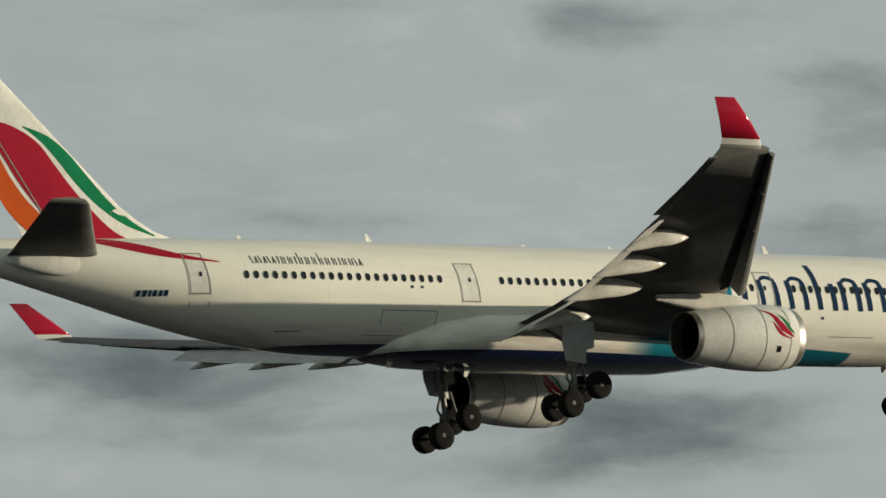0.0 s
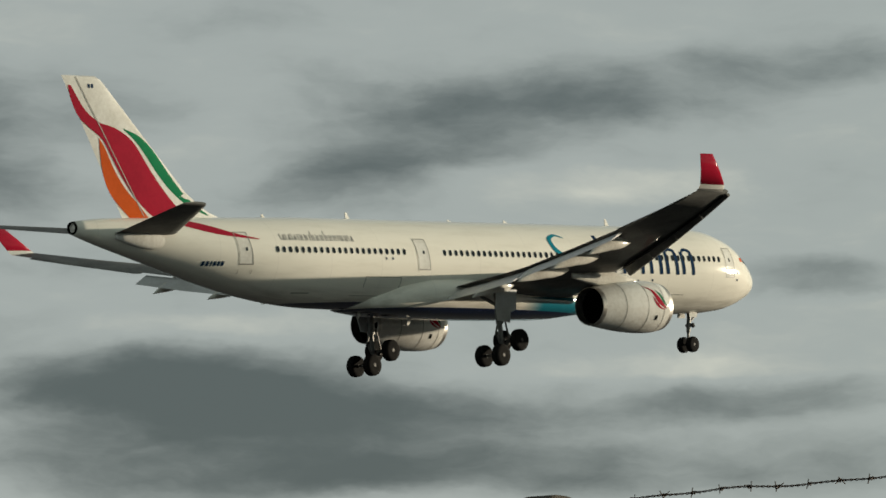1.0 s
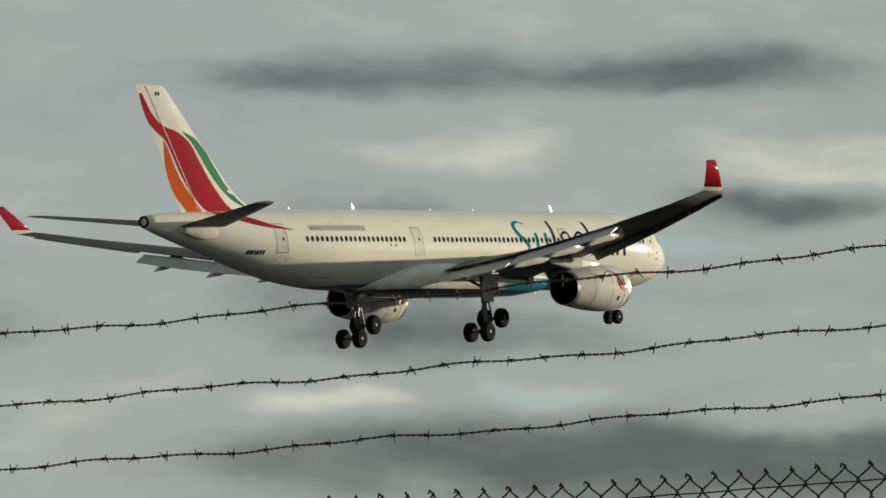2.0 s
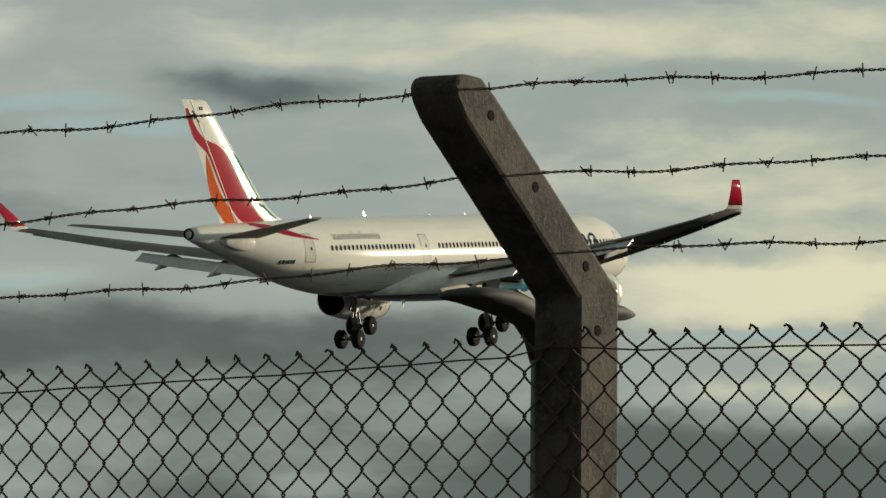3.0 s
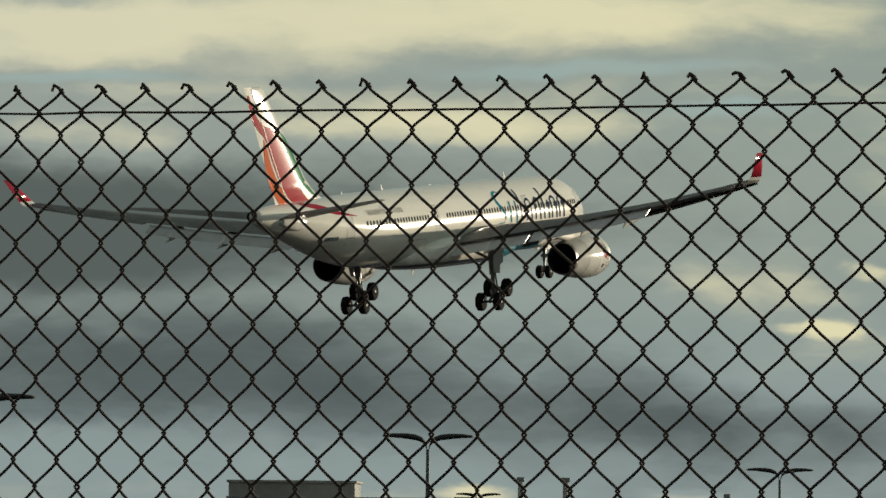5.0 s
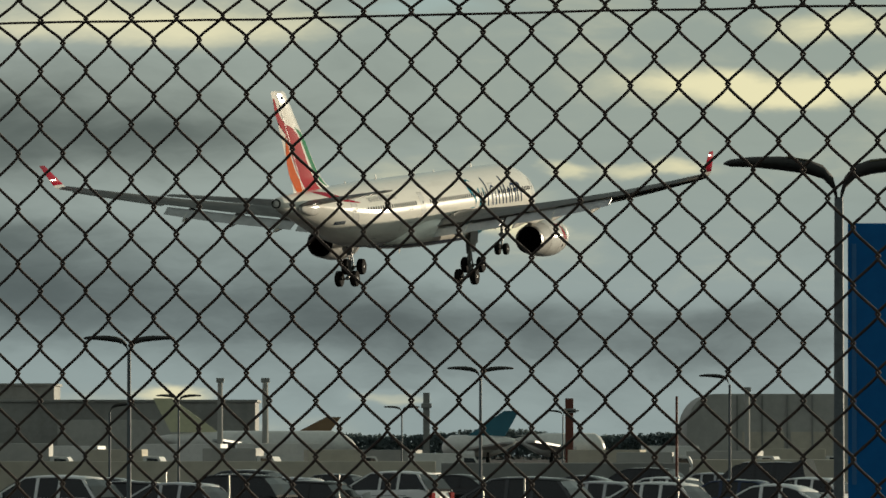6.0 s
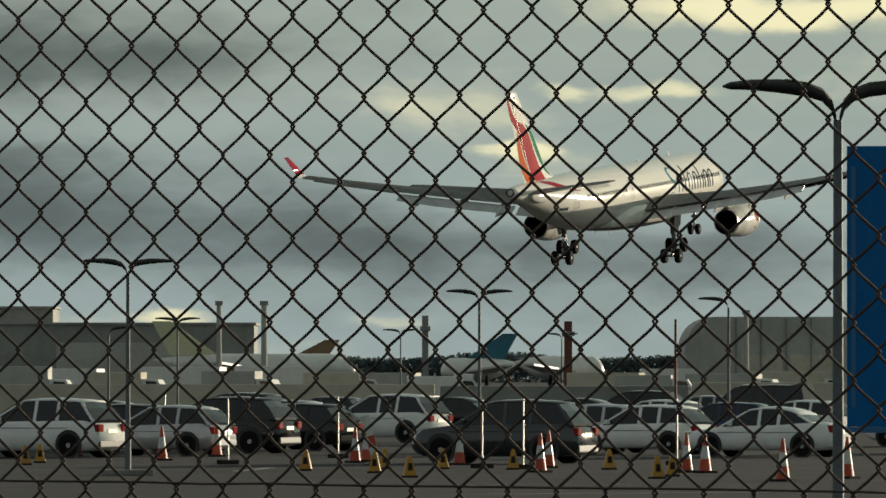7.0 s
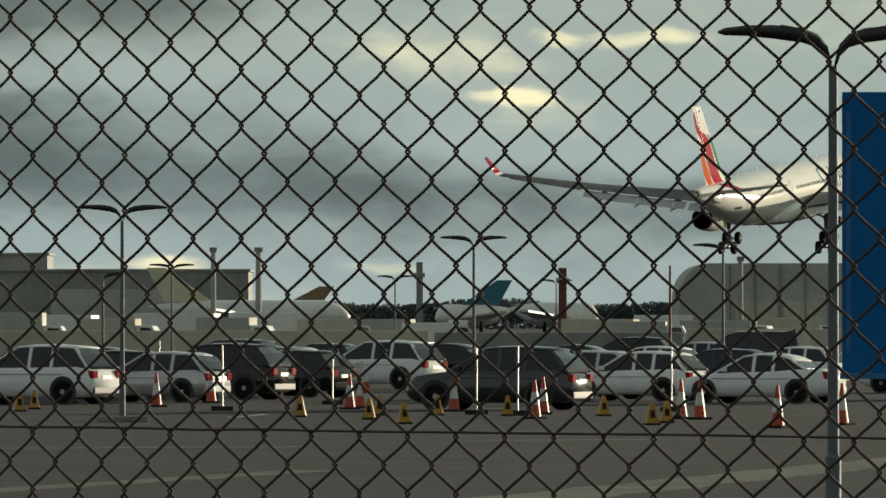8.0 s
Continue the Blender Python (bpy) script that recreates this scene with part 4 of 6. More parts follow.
def make_airliner():
    plane = thing("airliner", "white twin-engine passenger jet with red fin stripes, landing gear down", "airplane")
    xs = np.concatenate([np.linspace(-63, -41, 34), np.linspace(-40, -10, 16), np.linspace(-9, -1.3, 18), [-1.1, -0.9, -0.75, -0.6, -0.5]])
    rings = []
    for x in xs:
        c, w, h = hull(float(x))
        rings.append([(x + SHIFT, w * math.cos(a), c + h * math.sin(a)) for a in (2 * math.pi * k / 56 for k in range(56))])
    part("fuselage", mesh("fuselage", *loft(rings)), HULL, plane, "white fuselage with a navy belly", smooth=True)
    # wing-body fairing
    rings = []
    for x, w, top, low in ((-40.2, 0.4, -2.45, -2.72), (-38.8, 1.9, -1.9, -2.98), (-36.6, 2.78, -1.15, -3.2), (-34.2, 3.08, -0.68, -3.3), (-31.5, 3.15, -0.62, -3.35), (-26, 3.12, -0.9, -3.36), (-21.5, 3.0, -1.1, -3.3), (-18.8, 2.5, -1.5, -3.05), (-17.0, 0.9, -2.3, -2.75)):
        c, h = (top + low) / 2, (top - low) / 2
        ring = []
        for k in range(40):
            a = 2 * math.pi * k / 40
            e = 0.72
            ring.append((x + SHIFT, w * math.copysign(abs(math.cos(a)) ** e, math.cos(a)), c + h * math.copysign(abs(math.sin(a)) ** e, math.sin(a))))
        rings.append(ring)
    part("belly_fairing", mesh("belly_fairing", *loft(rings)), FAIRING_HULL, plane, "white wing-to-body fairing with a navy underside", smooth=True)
    # auxiliary power outlet
    v, f = spin([(-62.9, 0.40), (-63.12, 0.38), (-63.12, 0.30), (-62.6, 0.28), (-62.55, 0.0)], 24, 0.0, 1.81)
    part("tail_exhaust", mesh("tail_exhaust", v, f), DARK, plane, "black tail cone outlet")
    for s in (-1, 1):
        make_wing(plane, s)
        make_engine(plane, s)
        make_main_gear(plane, s)
    make_nose_gear(plane)
    make_tail(plane)
    # cabin windows
    pane = bmesh.new()
    bmesh.ops.create_circle(pane, cap_ends=True, segments=12, radius=0.5)
    bmesh.ops.transform(pane, matrix=Matrix.Diagonal((0.27, 0.40, 1, 1)), verts=pane.verts)
    got = bmesh.ops.extrude_face_region(pane, geom=pane.faces[:])
    bmesh.ops.translate(pane, vec=(0, 0, 0.02), verts=[v for v in got["geom"] if isinstance(v, bmesh.types.BMVert)])
    me = bpy.data.meshes.new("cabin_window")
    pane.to_mesh(me)
    pane.free()
    me.materials.append(CABIN_GLASS)
    for s in (-1, 1):
        x = -47.9
        while x < -6.0:
            blocked = any(lo < x < hi for lo, hi in ((-36.4, -33.4), (-17.5, -15.2)))
            if not blocked:
                p = hull_side(x, 0.62, s, 0.0)
                c, w, h = hull(x)
                nrm = Vector((0, s / w * math.sqrt(max(1 - ((0.62 - c) / h) ** 2, 0)), (0.62 - c) / h / h)).normalized()
                ob = part("cabin_window", me, None, plane)
                side = Vector((1, 0, 0))
                up = nrm.cross(side)
                ob.matrix_local = Matrix((side.to_4d() - Vector((0, 0, 0, 1)), up.to_4d() - Vector((0, 0, 0, 1)), nrm.to_4d() - Vector((0, 0, 0, 1)), Vector((*p, 1)))).transposed()
            x += 0.533
        # doors: outlines on the skin
        for x0, x1, z0, z1, lean in ((-50.95, -49.85, -0.35, 1.68, -0.15), (-35.45, -34.35, -0.5, 1.48, -0.1), (-17.2, -16.15, -0.5, 1.48, 0.0), (-5.6, -4.55, -0.55, 1.4, 0.0)):
            door = part("door", mesh("door", *patch(x0 + 0.05, x1 - 0.05, z0 + 0.05, z1 - 0.05, s, lean, 4, 8, 0.010)), WHITE, plane, "flush white cabin door")
            t = 0.055
            rails = [patch(x0, x0 + t, z0, z1, s, lean, 1, 8, 0.022), patch(x1 - t, x1, z0, z1, s, lean, 1, 8, 0.022),
                     patch(x0 + t + lean * (z1 - z0 - t), x1 - t + lean * (z1 - z0 - t), z1 - t, z1, s, lean, 6, 1, 0.022), patch(x0 + t, x1 - t, z0, z0 + t * 1.4, s, lean, 6, 1, 0.022)]
            part("door_outline", mesh("door_outline", *joined(rails)), LINE, door)
            part("door_window", mesh("door_window", *patch((x0 + x1) / 2 - 0.1, (x0 + x1) / 2 + 0.05, 0.5, 0.72, s, 0, 2, 2, 0.024)), CABIN_GLASS, door)
        # small service hatches and panel lines on the skin
        for x0, x1, z0, z1 in ((-46.0, -44.6, -2.0, -1.94), (-40.2, -36.9, -0.98, -0.94), (-40.2, -40.15, -1.6, -0.98), (-36.95, -36.9, -1.6, -0.98), (-50.9, -50.86, -0.9, -0.65), (-49.9, -49.86, -0.9, -0.65), (-12.5, -9.6, -1.72, -1.68), (-41, -37.5, -2.1, -2.07)):
            part("panel_line", mesh("panel_line", *patch(x0, x1, z0, z1, s, 0, 3, 3, 0.014)), LINE, plane)
        for x0, z0 in ((-38.5, 0.12), (-37.9, 0.12), (-4.3, -0.3), (-4.3, -0.75), (-13.2, -0.9), (-14.6, -0.95)):
            part("skin_port", mesh("skin_port", *patch(x0, x0 + 0.14, z0, z0 + 0.14, s, 0, 1, 1, 0.016)), NAVY, plane)
        # web address and registration as plain bars
        rng = random.Random(5)
        x = -47.4
        for i in range(17):
            w = 0.40 if i in (0, 1, 2, 16) else (0.12 if i in (3, 6, 13) else 0.30)
            tall = 0.62 if i in (7, 10) else 0.40
            for k in range(3 if w > 0.35 else (2 if w > 0.2 else 1)):
                part("lettering_bar", mesh("lettering_bar", *patch(x + k * 0.15, x + k * 0.15 + 0.055, 1.2, 1.2 + (tall if k == 0 else 0.36), s, 0.0 if w < 0.35 else (0.25 if k % 2 else -0.25), 1, 2, 0.016)), LINE_DARK, plane)
            x += w + 0.09
        x = -53.7
        for w in (0.26, 0.26, 0.16, 0.26, 0.2, 0.28):
            part("registration_bar", mesh("registration_bar", *patch(x, x + w * 0.75, -0.42, -0.14, s, 0.06, 1, 2, 0.016)), NAVY, plane)
            x += w + 0.05
        # large title as tapered plain strokes in its colours
        strokes = [(-22.5, 1.6, 0.0, 2.0, 0.28, TEAL), (-21.7, 0.7, 0.4, 2.1, 0.22, TEAL), (-20.4, 0.34, -0.45, 1.15, 0.0, TEAL), (-19.2, 0.34, -0.45, 1.15, 0.0, TEAL), (-18.2, 0.34, -0.45, 2.0, 0.0, NAVY)]
        for x0 in (-17.0, -15.2, -13.4, -11.8, -10.2):
            strokes += [(x0, 0.3, -0.42, 1.05, -0.12, NAVY), (x0 + 0.95, 0.3, -0.45, 0.95, -0.12, NAVY)]
        strokes.append((-13.55, 0.3, 1.0, 1.95, -0.12, NAVY))
        for x0, w, z0, z1, lean, m in strokes[2:]:
            part("title_stroke", mesh("title_stroke", *patch(x0, x0 + w, z0, z1, s, lean, 2, 6, 0.018)), m, plane)
        for x0 in (-17.0, -15.2, -11.8, -10.2):
            on = lambda x, z: hull_side(x, z, s, 0.018)
            part("title_stroke", mesh("title_stroke", *ribbon([(x0 - 0.1, 0.85, x0 - 0.1, 0.98), (x0 + 0.35, 1.08, x0 + 0.35, 1.28), (x0 + 0.8, 0.98, x0 + 0.95, 1.15), (x0 + 0.85, 0.6, x0 + 1.1, 0.65)], on, 2)), NAVY, plane)
        on = lambda x, z: hull_side(x, z, s, 0.018)
        part("title_stroke", mesh("title_stroke", *ribbon([(-21.1, 1.75, -21.1, 1.82), (-21.8, 1.88, -21.9, 2.02), (-22.4, 1.6, -22.75, 1.7), (-22.2, 1.1, -22.6, 1.0), (-21.5, 0.6, -21.8, 0.4), (-21.2, 0.1, -21.5, 0.05), (-21.7, -0.35, -21.75, -0.45), (-22.8, -0.4, -22.8, -0.46)], on, 2)), TEAL, plane, "teal curved title stroke")
        # flight deck panes
        for x0, z0, x1, z1, x2, z2, x3, z3 in ((-2.95, 0.48, -3.0, 0.98, -2.45, 0.92, -2.3, 0.42), (-2.2, 0.40, -2.4, 0.9, -1.9, 0.62, -1.65, 0.34), (-1.6, 0.32, -1.85, 0.6, -1.6, 0.45, -1.3, 0.2)):
            part("cockpit_pane", mesh("cockpit_pane", *ribbon([(x0, z0, x1, z1), (x3, z3, x2, z2)], lambda x, z: hull_side(x, z, s, 0.015), 3)), CABIN_GLASS, plane)
        part("flag_patch", mesh("flag_patch", *patch(-3.55, -3.15, 0.55, 0.8, s)), ORANGE, plane)
    # blade aerials on the roof and under the belly
    for x, z, h in ((-38.74, 2.80, 0.42), (-46.3, 2.62, 0.34), (-14.2, 2.80, 0.45), (-24.0, 2.8, 0.18), (-29.3, 2.8, 0.12), (-33.4, -3.32, -0.4), (-38.0, -2.95, -0.4), (-16.5, -2.8, -0.3)):
        bm = bmesh.new()
        v = [bm.verts.new((x + SHIFT + dx, dy, z + dz * h)) for dx, dy, dz in ((0.22, 0, -0.2), (-0.22, 0.03, -0.2), (-0.22, -0.03, -0.2), (-0.12, 0, 1), (-0.3, 0.015, 1), (-0.3, -0.015, 1))]
        for q in ((0, 1, 4, 3), (0, 3, 5, 2), (1, 2, 5, 4), (3, 4, 5)):
            bm.faces.new([v[i] for i in q])
        bmesh.ops.recalc_face_normals(bm, faces=bm.faces)
        part("blade_aerial", bm, WHITE, plane)
    return plane


LINE_DARK = material("dark_grey_lettering", (0.07, 0.07, 0.08), (0.05, 0.05, 0.06), rough=0.4)
airliner = make_airliner()


# ---- car park ----
EYE_Z, FOCAL = 2.35, 14250.0


def place(px, depth):
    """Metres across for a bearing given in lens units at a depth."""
    return (px - 784.0) / FOCAL * depth


POLE = material("galvanised_lamp_pole", (0.13, 0.15, 0.16), (0.09, 0.105, 0.115), rough=0.65, metal=0.0, scale=2)
HEAD = material("black_lamp_head", (0.022, 0.022, 0.022), (0.035, 0.033, 0.03), rough=0.8, scale=3)
LIT_OLIVE = material("olive_lit_top", (0.20, 0.18, 0.11), (0.15, 0.135, 0.085), rough=0.75, scale=3)
CAST = material("pale_cast_concrete", (0.28, 0.27, 0.25), (0.18, 0.175, 0.16), rough=0.9, scale=2, bump=0.004)
SIGN_BLUE = material("blue_sign_panel", (0.010, 0.135, 0.38), (0.008, 0.11, 0.32), rough=0.45, scale=0.8, coat=0.1)
SIGN_PALE = material("lighter_blue_panel_strip", (0.02, 0.14, 0.34), (0.015, 0.12, 0.3), rough=0.45, scale=1)
CONE_ORANGE = material("orange_cone_plastic", (0.48, 0.055, 0.015), (0.36, 0.04, 0.012), rough=0.5, scale=6, per_object=0.3)
CONE_WHITE = material("white_cone_sleeve", (0.62, 0.62, 0.60), (0.45, 0.44, 0.42), rough=0.35, scale=6)
CONE_YELLOW = material("yellow_cone_plastic", (0.50, 0.25, 0.012), (0.36, 0.17, 0.01), rough=0.5, scale=6, per_object=0.2)
BLACK_RUBBER = material("black_rubber_base", (0.02, 0.02, 0.02), (0.035, 0.033, 0.03), rough=0.9)
CAR_GLASS = material("tinted_car_glass", (0.012, 0.015, 0.017), rough=0.04, coat=1.0)
RED_LENS = material("red_tail_lens", (0.30, 0.012, 0.01), rough=0.12, coat=0.8)
CLEAR_LENS = material("clear_lamp_lens", (0.75, 0.75, 0.72), rough=0.08, metal=0.6, coat=1.0)
TRIM_BLACK = material("black_plastic_trim", (0.02, 0.02, 0.02), (0.03, 0.03, 0.03), rough=0.6)
ALLOY = material("alloy_rim", (0.45, 0.45, 0.45), (0.3, 0.3, 0.3), rough=0.3, metal=0.8)
PLATE = material("pale_number_plate", (0.6, 0.55, 0.3), rough=0.4)
HANGAR = material("grey_hangar_cladding", (0.46, 0.45, 0.41), (0.36, 0.35, 0.32), rough=0.8, scale=0.1)
BUILDING = material("dull_terminal_cladding", (0.29, 0.29, 0.27), (0.21, 0.21, 0.195), rough=0.8, scale=0.08)
WALL_TAN = material("tan_blast_wall", (0.58, 0.53, 0.43), (0.45, 0.41, 0.33), rough=0.9, scale=0.1)


def foliage_material():
    """Thin leaves that let part of the light through."""
    m = bpy.data.materials.new("haze_tinted_foliage")
    m.use_nodes = True
    n = Nodes(m.node_tree)
    at = n.add("ShaderNodeTexCoord").outputs["Object"]
    # blue-grey tint puts the haze of distance into the leaf colour
    col = n.mix(n.noise(at, 0.08, 4.0, 0.6), rgb(0.085, 0.112, 0.115), rgb(0.11, 0.13, 0.13))
    back = n.add("ShaderNodeBsdfTranslucent", {"Color": col})
    face = n.add("ShaderNodeBsdfDiffuse", {"Color": col})
    both = n.add("ShaderNodeAddShader", {0: face.outputs[0], 1: back.outputs[0]})
    n.add("ShaderNodeOutputMaterial", {0: both.outputs[0]})
    return m


FOLIAGE = foliage_material()
PAINT_LINE = material("worn_line_paint", (0.30, 0.30, 0.27), (0.10, 0.10, 0.09), rough=0.85, scale=1.2)
SLAB = material("pale_concrete_strip", (0.15, 0.155, 0.13), (0.085, 0.085, 0.075), rough=0.9, scale=0.5)
AIR_WHITE = material("white_jet_paint", (0.78, 0.77, 0.72), (0.62, 0.61, 0.57), rough=0.3, scale=0.2)
CREAM = material("cream_fin_paint", (0.66, 0.64, 0.42), (0.58, 0.56, 0.36), rough=0.2, coat=0.5, scale=0.2)
TEAL_FIN = material("teal_fin_paint", (0.01, 0.13, 0.19), (0.008, 0.11, 0.16), rough=0.3, scale=0.2)
OCHRE = material("ochre_fin_paint", (0.24, 0.15, 0.07), (0.2, 0.12, 0.06), rough=0.4, scale=0.2)
RUST = material("rust_red_paint", (0.17, 0.05, 0.03), (0.12, 0.035, 0.02), rough=0.7)


def lamp_head(bm_parent, sgn, lamp):
    """One blade-shaped lantern: a neck rising from the pole, then a thin tapering blade."""
    rings = []
    for f, x, z, w, t in ((0, 0.02, -0.27, 0.05, 0.05), (0.1, 0.06, -0.14, 0.07, 0.06), (0.2, 0.15, -0.045, 0.10, 0.065), (0.32, 0.30, 0.005, 0.15, 0.07), (0.5, 0.56, 0.035, 0.19, 0.065), (0.75, 0.82, 0.045, 0.18, 0.05), (0.93, 1.02, 0.035, 0.13, 0.035), (1.0, 1.08, 0.03, 0.06, 0.012)):
        rings.append([(sgn * x, w * math.cos(a), z + t * math.sin(a)) for a in (2 * math.pi * k / 12 for k in range(12))])
    head = part("lantern", mesh("lantern", *loft(rings)), HEAD, lamp, "black blade-shaped lantern", smooth=True)
    # olive plate paints light onto the lantern's inner top
    plate = [(sgn * x, y, z) for x, y, z in ((0.28, -0.11, 0.062), (0.28, 0.11, 0.062), (0.5, 0.12, 0.098), (0.5, -0.12, 0.098), (0.28, -0.11, 0.05), (0.28, 0.11, 0.05), (0.5, 0.12, 0.086), (0.5, -0.12, 0.086))]
    part("lit_top_patch", mesh("lit_top_patch", plate, [(3, 2, 1, 0), (4, 5, 6, 7), (1, 5, 4, 0), (2, 6, 5, 1), (3, 7, 6, 2), (0, 4, 7, 3)]), LIT_OLIVE, head)


def lamp_post(x, y, turn, height=5.03, arms=(1, -1), base=True):
    lamp = thing("street_lamp", "slim grey car park lamp column with black blade lanterns" if len(arms) > 1 else "slim grey lamp column with a single lantern", "street lamp", pose(x, y, 0, 0, 0, turn), "car park lamp columns")
    rings = [[(r * math.cos(2 * math.pi * k / 16), r * math.sin(2 * math.pi * k / 16), z) for k in range(16)] for z, r in ((0, 0.075), (1.1, 0.075), (1.13, 0.055), (height - 0.28, 0.042))]
    part("pole", mesh("pole", *loft(rings)), POLE, lamp, smooth=False)
    bm = bmesh.new()
    box(bm, (-0.045, -0.05, 0.45), (0.045, -0.078, 0.95), 0.005)
    part("access_door", bm, POLE, lamp)
    if base:
        bm = bmesh.new()
        box(bm, (-0.6, -0.35, 0), (0.6, 0.35, 0.14), 0.03)
        part("plinth", bm, CAST, lamp, "dark concrete plinth")
    for s in arms:
        before = set(lamp.children)
        lamp_head(None, s, lamp)
        for o in lamp.children:
            if o not in before:
                o.location.z = height
    return lamp


def make_lamps():
    lamp_post(-4.83, 43.0, 70, 5.0)
    lamp_post(3.66, 75.0, 6)
    lamp_post(-7.55, 190.0, 4)
    lamp_post(1.01, 258.0, 5)
    lamp_post(-13.97, 145.4, 5)
    lamp_post(place(305, 382), 382, 3)
    lamp_post(place(700, 477), 477, 0)
    lamp_post(place(985, 523), 523, 0)
    lamp_post(place(1281, 283), 283, 0, arms=(-1,))
    lamp_post(place(183, 330), 330, 0, 4.3, arms=(1,))


make_lamps()


# ---- sign ----
def make_sign():
    sign = thing("sign_board", "tall plain blue sign board on two steel posts", "sign", pose(3.98, 79.0, 0, 0, 0, -4))
    bm = bmesh.new()
    box(bm, (-0.04, 0, 1.86), (2.95, 0.09, 4.62), 0.012)
    part("panel", bm, SIGN_BLUE, sign)
    bm = bmesh.new()
    box(bm, (-0.06, -0.012, 1.80), (2.97, 0.10, 1.858), 0.006)
    part("bottom_rail", bm, SIGN_PALE, sign, "lighter blue bottom rail")
    bm = bmesh.new()
    box(bm, (0.0, -0.006, 2.05), (0.045, -0.0005, 4.42), 0.001)
    part("edge_strip", bm, SIGN_PALE, sign)
    for x in (0.7, 2.3):
        bm = bmesh.new()
        rod(bm, (x, 0.14, 0), (x, 0.14, 4.5), 0.045, sides=12)
        part("post", bm, POLE, sign)


make_sign()


# ---- cars ----
def paint(name, c, metal=0.0):
    return material(name, c, tuple(v * 0.9 for v in c), rough=0.2, metal=metal, coat=1.0, scale=2.0)


PAINTS = {"white": paint("white_car_paint", (0.82, 0.82, 0.80)), "silver": paint("silver_car_paint", (0.50, 0.51, 0.52), 0.3), "black": paint("black_car_paint", (0.010, 0.010, 0.011)),
          "dark grey": paint("dark_grey_car_paint", (0.05, 0.053, 0.056), 0.3), "blue": paint("blue_car_paint", (0.015, 0.03, 0.075), 0.2), "grey": paint("grey_car_paint", (0.10, 0.105, 0.11), 0.4), "beige": paint("beige_car_paint", (0.34, 0.31, 0.25), 0.3)}

# side outline of each style: (fraction of the length from the tail, bonnet and belt height, roof height), heights as fractions
STYLES = {
    "hatchback": dict(size=(4.15, 1.76, 1.48), belt=[(0, 0.50), (0.02, 0.62), (0.10, 0.66), (0.35, 0.64), (0.62, 0.62), (0.74, 0.60), (0.92, 0.52), (1, 0.40)], roof=[(0.03, 0.66), (0.12, 0.93), (0.25, 0.985), (0.42, 1.0), (0.55, 0.96), (0.74, 0.62)]),
    "saloon": dict(size=(4.65, 1.82, 1.45), belt=[(0, 0.56), (0.02, 0.68), (0.16, 0.70), (0.35, 0.65), (0.62, 0.63), (0.74, 0.61), (0.92, 0.53), (1, 0.42)], roof=[(0.14, 0.70), (0.28, 0.94), (0.40, 1.0), (0.52, 0.985), (0.60, 0.93), (0.75, 0.63)]),
    "sport utility car": dict(size=(4.75, 1.92, 1.70), belt=[(0, 0.46), (0.02, 0.60), (0.10, 0.64), (0.35, 0.63), (0.62, 0.62), (0.74, 0.61), (0.93, 0.55), (1, 0.42)], roof=[(0.025, 0.64), (0.10, 0.92), (0.22, 0.985), (0.42, 1.0), (0.56, 0.965), (0.745, 0.63)]),
    "van": dict(size=(5.1, 1.95, 1.95), belt=[(0, 0.40), (0.01, 0.56), (0.06, 0.58), (0.35, 0.58), (0.66, 0.56), (0.80, 0.54), (0.95, 0.46), (1, 0.36)], roof=[(0.012, 0.58), (0.04, 0.94), (0.15, 0.99), (0.45, 1.0), (0.66, 0.95), (0.81, 0.56)]),
}


